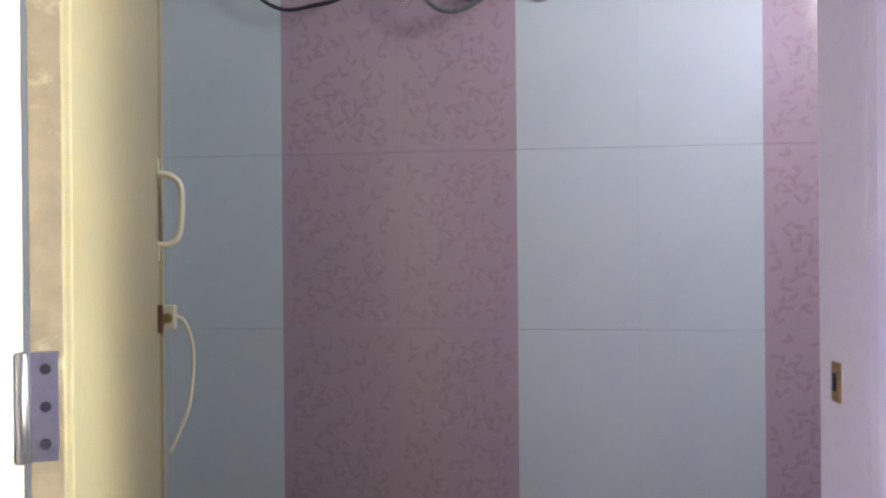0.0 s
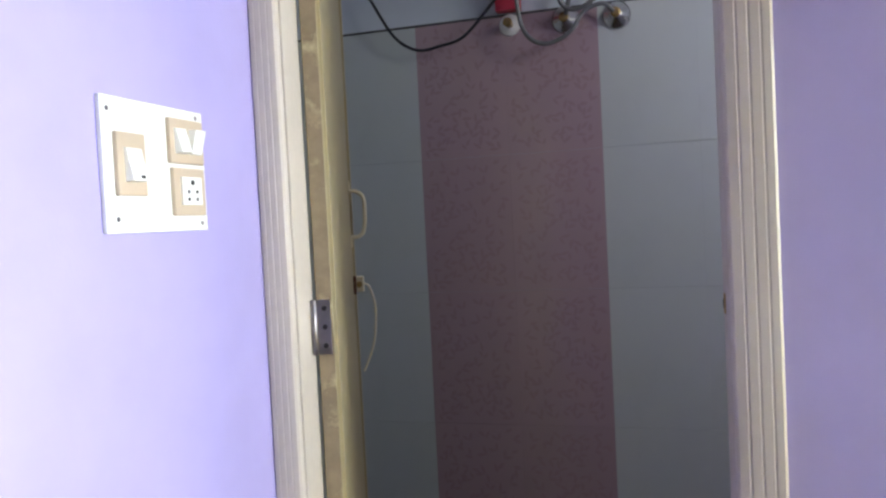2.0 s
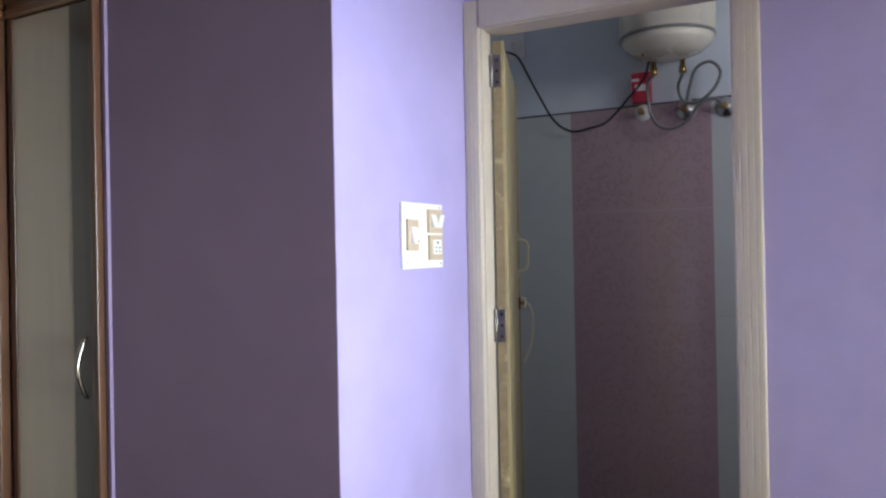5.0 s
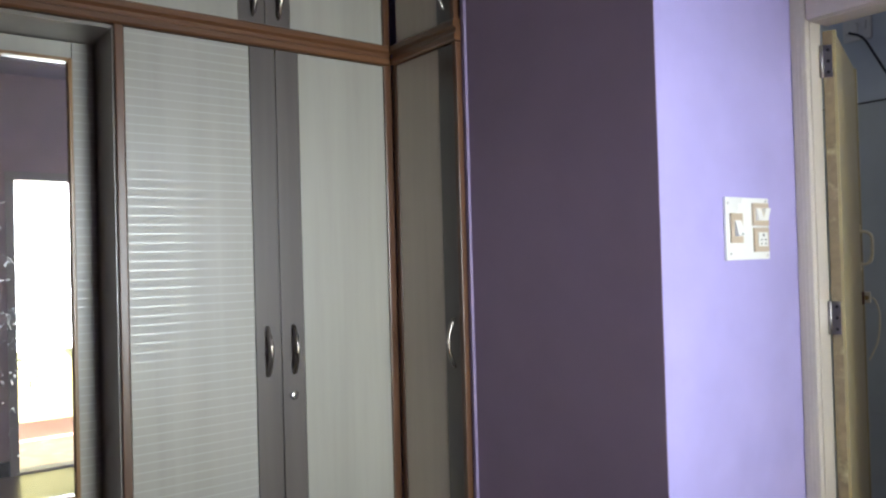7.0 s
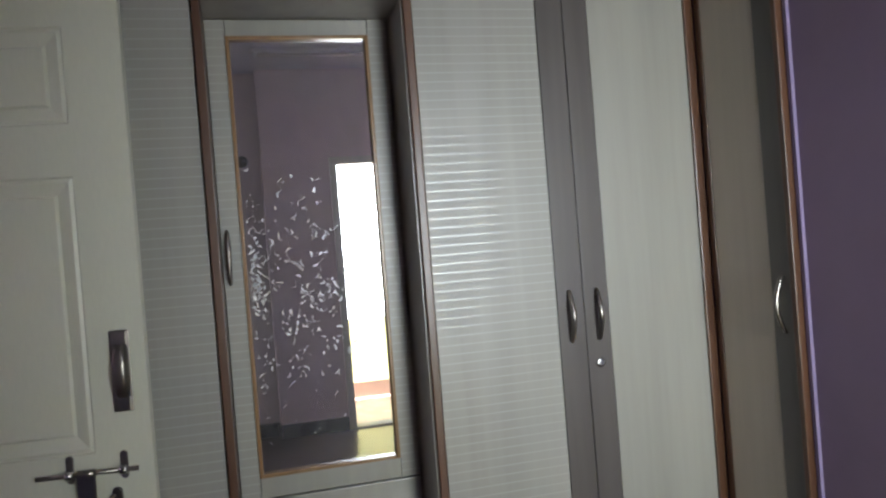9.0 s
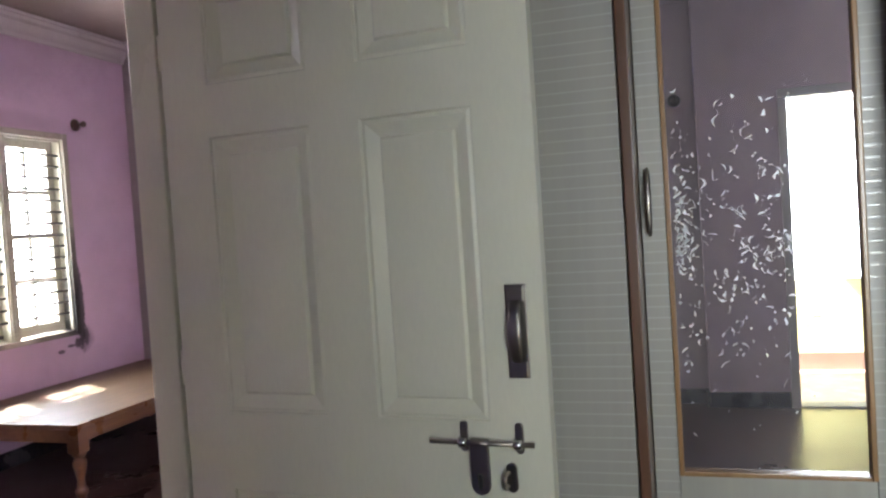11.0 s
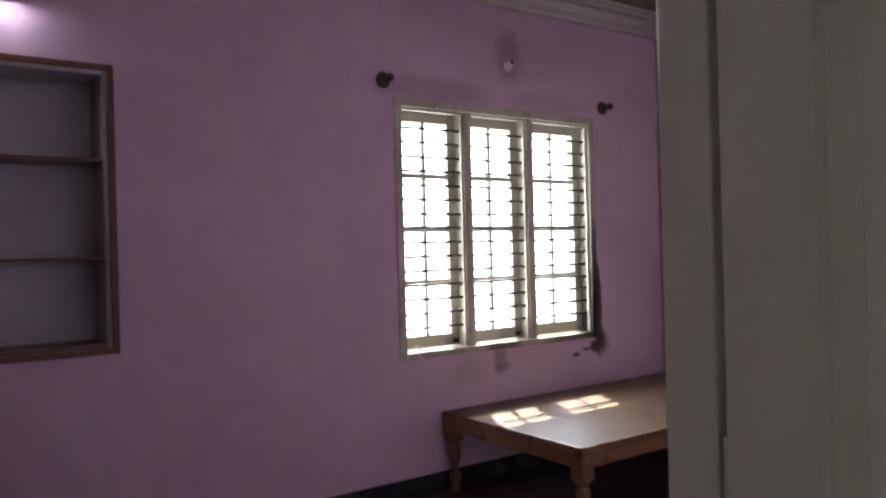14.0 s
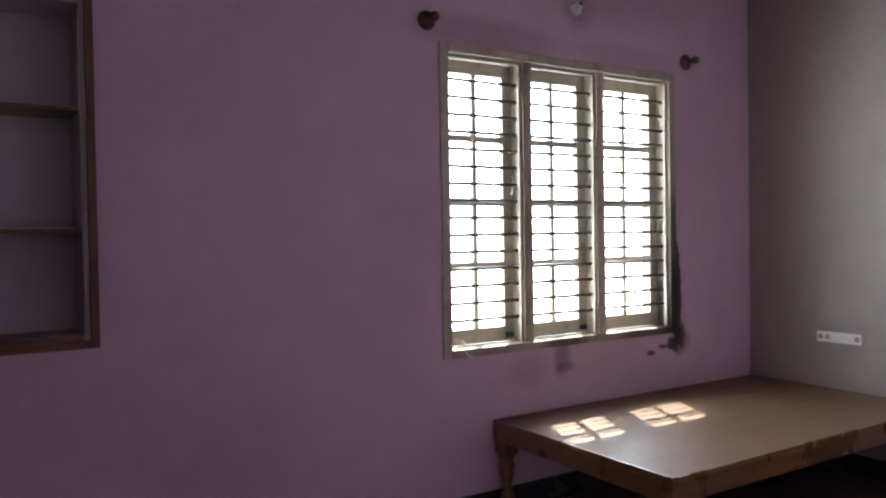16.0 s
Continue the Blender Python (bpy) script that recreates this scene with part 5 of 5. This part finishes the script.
# ---- bathroom fittings ----
def water_heater():
    cx, cy, zb = -0.295, 1.985, 2.295
    t = thing("water_heater", "round ivory wall-mounted water heater with a grey band", "water heater", (cx, cy, zb))
    m = Matrix.Translation((cx, cy, zb))
    part("bottom_dome", lathe(bmesh.new(), [(0.02, 0.0), (0.085, 0.004), (0.145, 0.022), (0.182, 0.052), (0.196, 0.082)], m, 40), HEATER, t, smooth=True)
    part("band", lathe(bmesh.new(), [(0.197, 0.080), (0.200, 0.082), (0.200, 0.092), (0.197, 0.094)], m, 40), HEATER_BAND, t, smooth=True)
    part("tank", lathe(bmesh.new(), [(0.198, 0.094), (0.198, 0.40), (0.188, 0.44), (0.12, 0.47), (0.02, 0.48)], m, 40), HEATER, t, smooth=True)
    for dx, dy in ((-0.075, 0.07), (0.045, 0.09)):
        part("pipe_stub", lathe(bmesh.new(), [(0.013, -0.050), (0.016, -0.046), (0.016, -0.020), (0.011, -0.018), (0.011, 0.03)], Matrix.Translation((cx + dx, cy + dy, zb)), 14), BRASS, t, "brass pipe stub", smooth=True)
    for a in (0.1, 0.6, 1.0):
        part("rivet", lathe(bmesh.new(), [(0.006, -0.003), (0.006, 0.004)], Matrix.Translation((cx - 0.1 + 0.12 * a, cy - 0.07, zb + 0.012)), 10), SCREW, t)
    part("bracket", boxed(cx - 0.10, cx + 0.10, cy + 0.190, BACK + 0.007, zb + 0.25, zb + 0.30, bevel=0.004), STEEL, t)
    return t


water_heater()


def valve(x, z, dome, label):
    t = thing("angle_valve", label, "pipe outlet", (x, BACK, z), "pipe outlets")
    m = Matrix.Translation((x, BACK, z)) @ Matrix.Rotation(math.pi / 2, 4, "X")
    part("flange", lathe(bmesh.new(), [(0.038 if not dome else 0.048, 0.0), (0.038 if not dome else 0.048, 0.003), (0.032 if not dome else 0.042, 0.007 if not dome else 0.012), (0.018, 0.009 if not dome else 0.026), (0.014, 0.011 if not dome else 0.030)], m, 28), CHROME if dome else WHITE_PLASTIC, t, smooth=True)
    part("nipple", lathe(bmesh.new(), [(0.013, 0.008), (0.013, 0.040), (0.016, 0.041), (0.016, 0.052), (0.008, 0.053)], m, 16), BRASS, t, "brass nipple", smooth=True)
    return t


valve(-0.455, 2.110, False, "round white wall flange with a brass pipe nipple")
valve(-0.262, 2.105, True, "domed chrome wall flange with a pipe nipple")
valve(-0.090, 2.100, True, "domed chrome wall flange with a brass nipple")

solid("flexible_hose", tube(bmesh.new(), spline([(-0.372, 2.055, 2.246), (-0.41, 2.10, 2.22), (-0.405, 2.12, 2.10), (-0.37, 2.12, 2.035), (-0.31, 2.12, 2.015), (-0.24, 2.12, 2.045), (-0.19, 2.13, 2.11), (-0.13, 2.14, 2.13), (-0.095, 2.15, 2.102)], 8), 0.0075, 10), HOSE, "grey braided flexible water hose", "hose", "hoses", True)
solid("flexible_hose", tube(bmesh.new(), spline([(-0.250, 2.075, 2.246), (-0.275, 2.10, 2.19), (-0.255, 2.12, 2.13), (-0.20, 2.12, 2.12), (-0.13, 2.12, 2.17), (-0.10, 2.12, 2.24), (-0.14, 2.12, 2.29), (-0.20, 2.12, 2.27), (-0.23, 2.13, 2.20), (-0.255, 2.15, 2.108)], 8), 0.0075, 10), HOSE, "looped grey braided water hose", "hose", "hoses", True)

solid("power_cable", tube(bmesh.new(), spline([(-1.118, BACK - 0.045, 2.478), (-1.055, 2.15, 2.44), (-1.00, 2.15, 2.34), (-0.95, 2.15, 2.243), (-0.87, 2.15, 2.107), (-0.787, 2.15, 2.05), (-0.70, 2.15, 2.055), (-0.61, 2.15, 2.08), (-0.49, 2.13, 2.187), (-0.42, 2.09, 2.25), (-0.385, 2.03, 2.305)], 9), 0.0055, 10), CABLE, "sagging black power cable of the water heater", "cable", "", True)

sk = thing("wall_socket", "white wall socket with a plugged-in black cable", "socket", (-1.10, BACK, 2.47))
part("plate", boxed(-1.165, -1.035, BACK - 0.006, BACK + 0.007, 2.445, 2.575, bevel=0.003), WHITE_PLASTIC, sk)
part("plug", boxed(-1.140, -1.090, BACK - 0.045, BACK - 0.0065, 2.475, 2.525, bevel=0.006), WHITE_PLASTIC, sk)
part("switch", boxed(-1.080, -1.055, BACK - 0.014, BACK - 0.0065, 2.49, 2.535, bevel=0.003), WHITE_PLASTIC, sk)

bx = thing("carton", "small red and white carton standing on a pipe outlet", "carton", (-0.455, 2.16, 2.152))
part("body", boxed(-0.497, -0.412, 2.155, BACK - 0.002, 2.153, 2.290, bevel=0.002), RED_CARD, bx)
part("print", boxed(-0.480, -0.428, 2.1535, 2.1548, 2.205, 2.235), WHITE_CARD, bx)
part("print", boxed(-0.494, -0.460, 2.1535, 2.1548, 2.250, 2.262), WHITE_CARD, bx)
structure("tile_ledge", boxed(-1.349, 1.149, BACK - 0.003, BACK + 0.0075, 2.1435, 2.1500), DARK_GROUT, "thin cement edge above the tiles", "tile edge")

# ---- far house outside ----
def far_house():
    t = thing("house", "pale cyan flat-roofed house across the street", "house", (-9, -30, -3.2))
    part("wall", boxed(-16, -2, -36, -28, -3.2, 0.6), CYAN_WALL, t)
    part("roof", boxed(-16.3, -1.7, -36.3, -27.7, 0.6, 0.85, bevel=0.03), CONCRETE, t)
    for x in (-14, -10.5, -7, -3.8):
        w = part("window", boxed(x - 0.6, x + 0.6, -28.0, -27.95, -1.4, -0.1), SCREW, t)
        part("sill", boxed(x - 0.75, x + 0.75, -28.0, -27.85, -1.55, -1.42), CONCRETE, w)
    return t


far_house()


# ---- wall tiles of the bathroom ----
def tile_mesh(name, w, h, mat):
    me = bpy.data.meshes.new(name)
    bm = bmesh.new()
    rect_rings(bm, [(-w / 2, w / 2, -h / 2, h / 2, 0), (-w / 2, w / 2, -h / 2, h / 2, 0.0076), (-w / 2 + 0.0002, w / 2 - 0.0002, -h / 2 + 0.0006, h / 2 - 0.0006, 0.008)], Matrix(((1, 0, 0, 0), (0, 0, -1, 0), (0, 1, 0, 0), (0, 0, 0, 1))))
    bmesh.ops.recalc_face_normals(bm, faces=bm.faces)
    bm.to_mesh(me)
    bm.free()
    me.materials.append(mat)
    return me


def leaf_print_mesh(name, w, h, seed):
    """Sprigs of small pointed leaves, printed on a tile."""
    rnd, bm = random.Random(seed), bmesh.new()
    placed = []
    tries = 0
    while len(placed) < 75 and tries < 6000:
        tries += 1
        x, z = rnd.uniform(-w / 2 + 0.024, w / 2 - 0.024), rnd.uniform(-h / 2 + 0.024, h / 2 - 0.024)
        if any((x - p) ** 2 + (z - q) ** 2 < 0.040 ** 2 for p, q in placed):
            continue
        placed.append((x, z))
        way = 5.5 * noise.noise(Vector((x * 6 + seed * 3.7, z * 6, 2.5))) + rnd.uniform(-0.5, 0.5) + 1.2
        for turn, along in rnd.choice((((0.62, 0.014), (-0.62, 0.010)), ((0.55, 0.012), (-0.7, 0.006), (0.05, 0.030)), ((0.5, 0.004), (-0.6, 0.016)))):
            a = way + turn + rnd.uniform(-0.15, 0.15)
            ln, wd = rnd.uniform(0.0140, 0.0200), rnd.uniform(0.0052, 0.0074)
            u, v = Vector((math.cos(a), 0, math.sin(a))), Vector((-math.sin(a), 0, math.cos(a)))
            c = Vector((x, -0.0082, z)) + Vector((math.cos(way), 0, math.sin(way))) * (along - 0.016) + u * ln
            if abs(c.x) + ln > w / 2 - 0.002 or abs(c.z) + ln > h / 2 - 0.002:
                continue
            up = [c + u * ln * s + v * wd * k for s, k in ((-1, 0), (-0.45, 0.8), (0.1, 1), (0.6, 0.55), (1, 0))]
            dn = [c + u * ln * s - v * wd * k for s, k in ((0.6, 0.55), (0.1, 1), (-0.45, 0.8))]
            bm.faces.new([bm.verts.new(p) for p in up + dn])
    me = bpy.data.meshes.new(name)
    bmesh.ops.recalc_face_normals(bm, faces=bm.faces)
    bm.to_mesh(me)
    bm.free()
    me.materials.append(LEAF_PRINT)
    return me


back = bpy.data.objects["wall_bath_back"]
ZT = [2.143 - 0.4835 * i for i in range(6)]
XT = [-1.349, -1.1305, -0.805, -0.4795, -0.154, 0.165, 0.484, 0.81, 1.149]
cache = {}
for i, (xa, xb) in enumerate(zip(XT, XT[1:])):
    mauve = i in (2, 3, 6, 7)
    for j, zt in enumerate(ZT):
        zb = max(0.002, zt - 0.4835)
        if zt - zb < 0.05:
            continue
        w, h = xb - xa - 0.0001, zt - zb - 0.0009
        key = (mauve, round(w, 3), round(h, 3))
        if key not in cache:
            cache[key] = tile_mesh("tile", w, h, TILE_MAUVE if mauve else TILE_WHITE)
        ob = new("tile", cache[key])
        ob.parent = back
        ob.location = ((xa + xb) / 2, BACK + 0.0078, (zt + zb) / 2)
        if mauve:
            key = ("leaf", i % 2, round(w, 3), round(h, 3))
            if key not in cache:
                cache[key] = leaf_print_mesh("leaf_print", w, h, i + 1)
            lp = new("leaf_print", cache[key])
            lp.parent = ob
            lp["kind"] = "stuff"
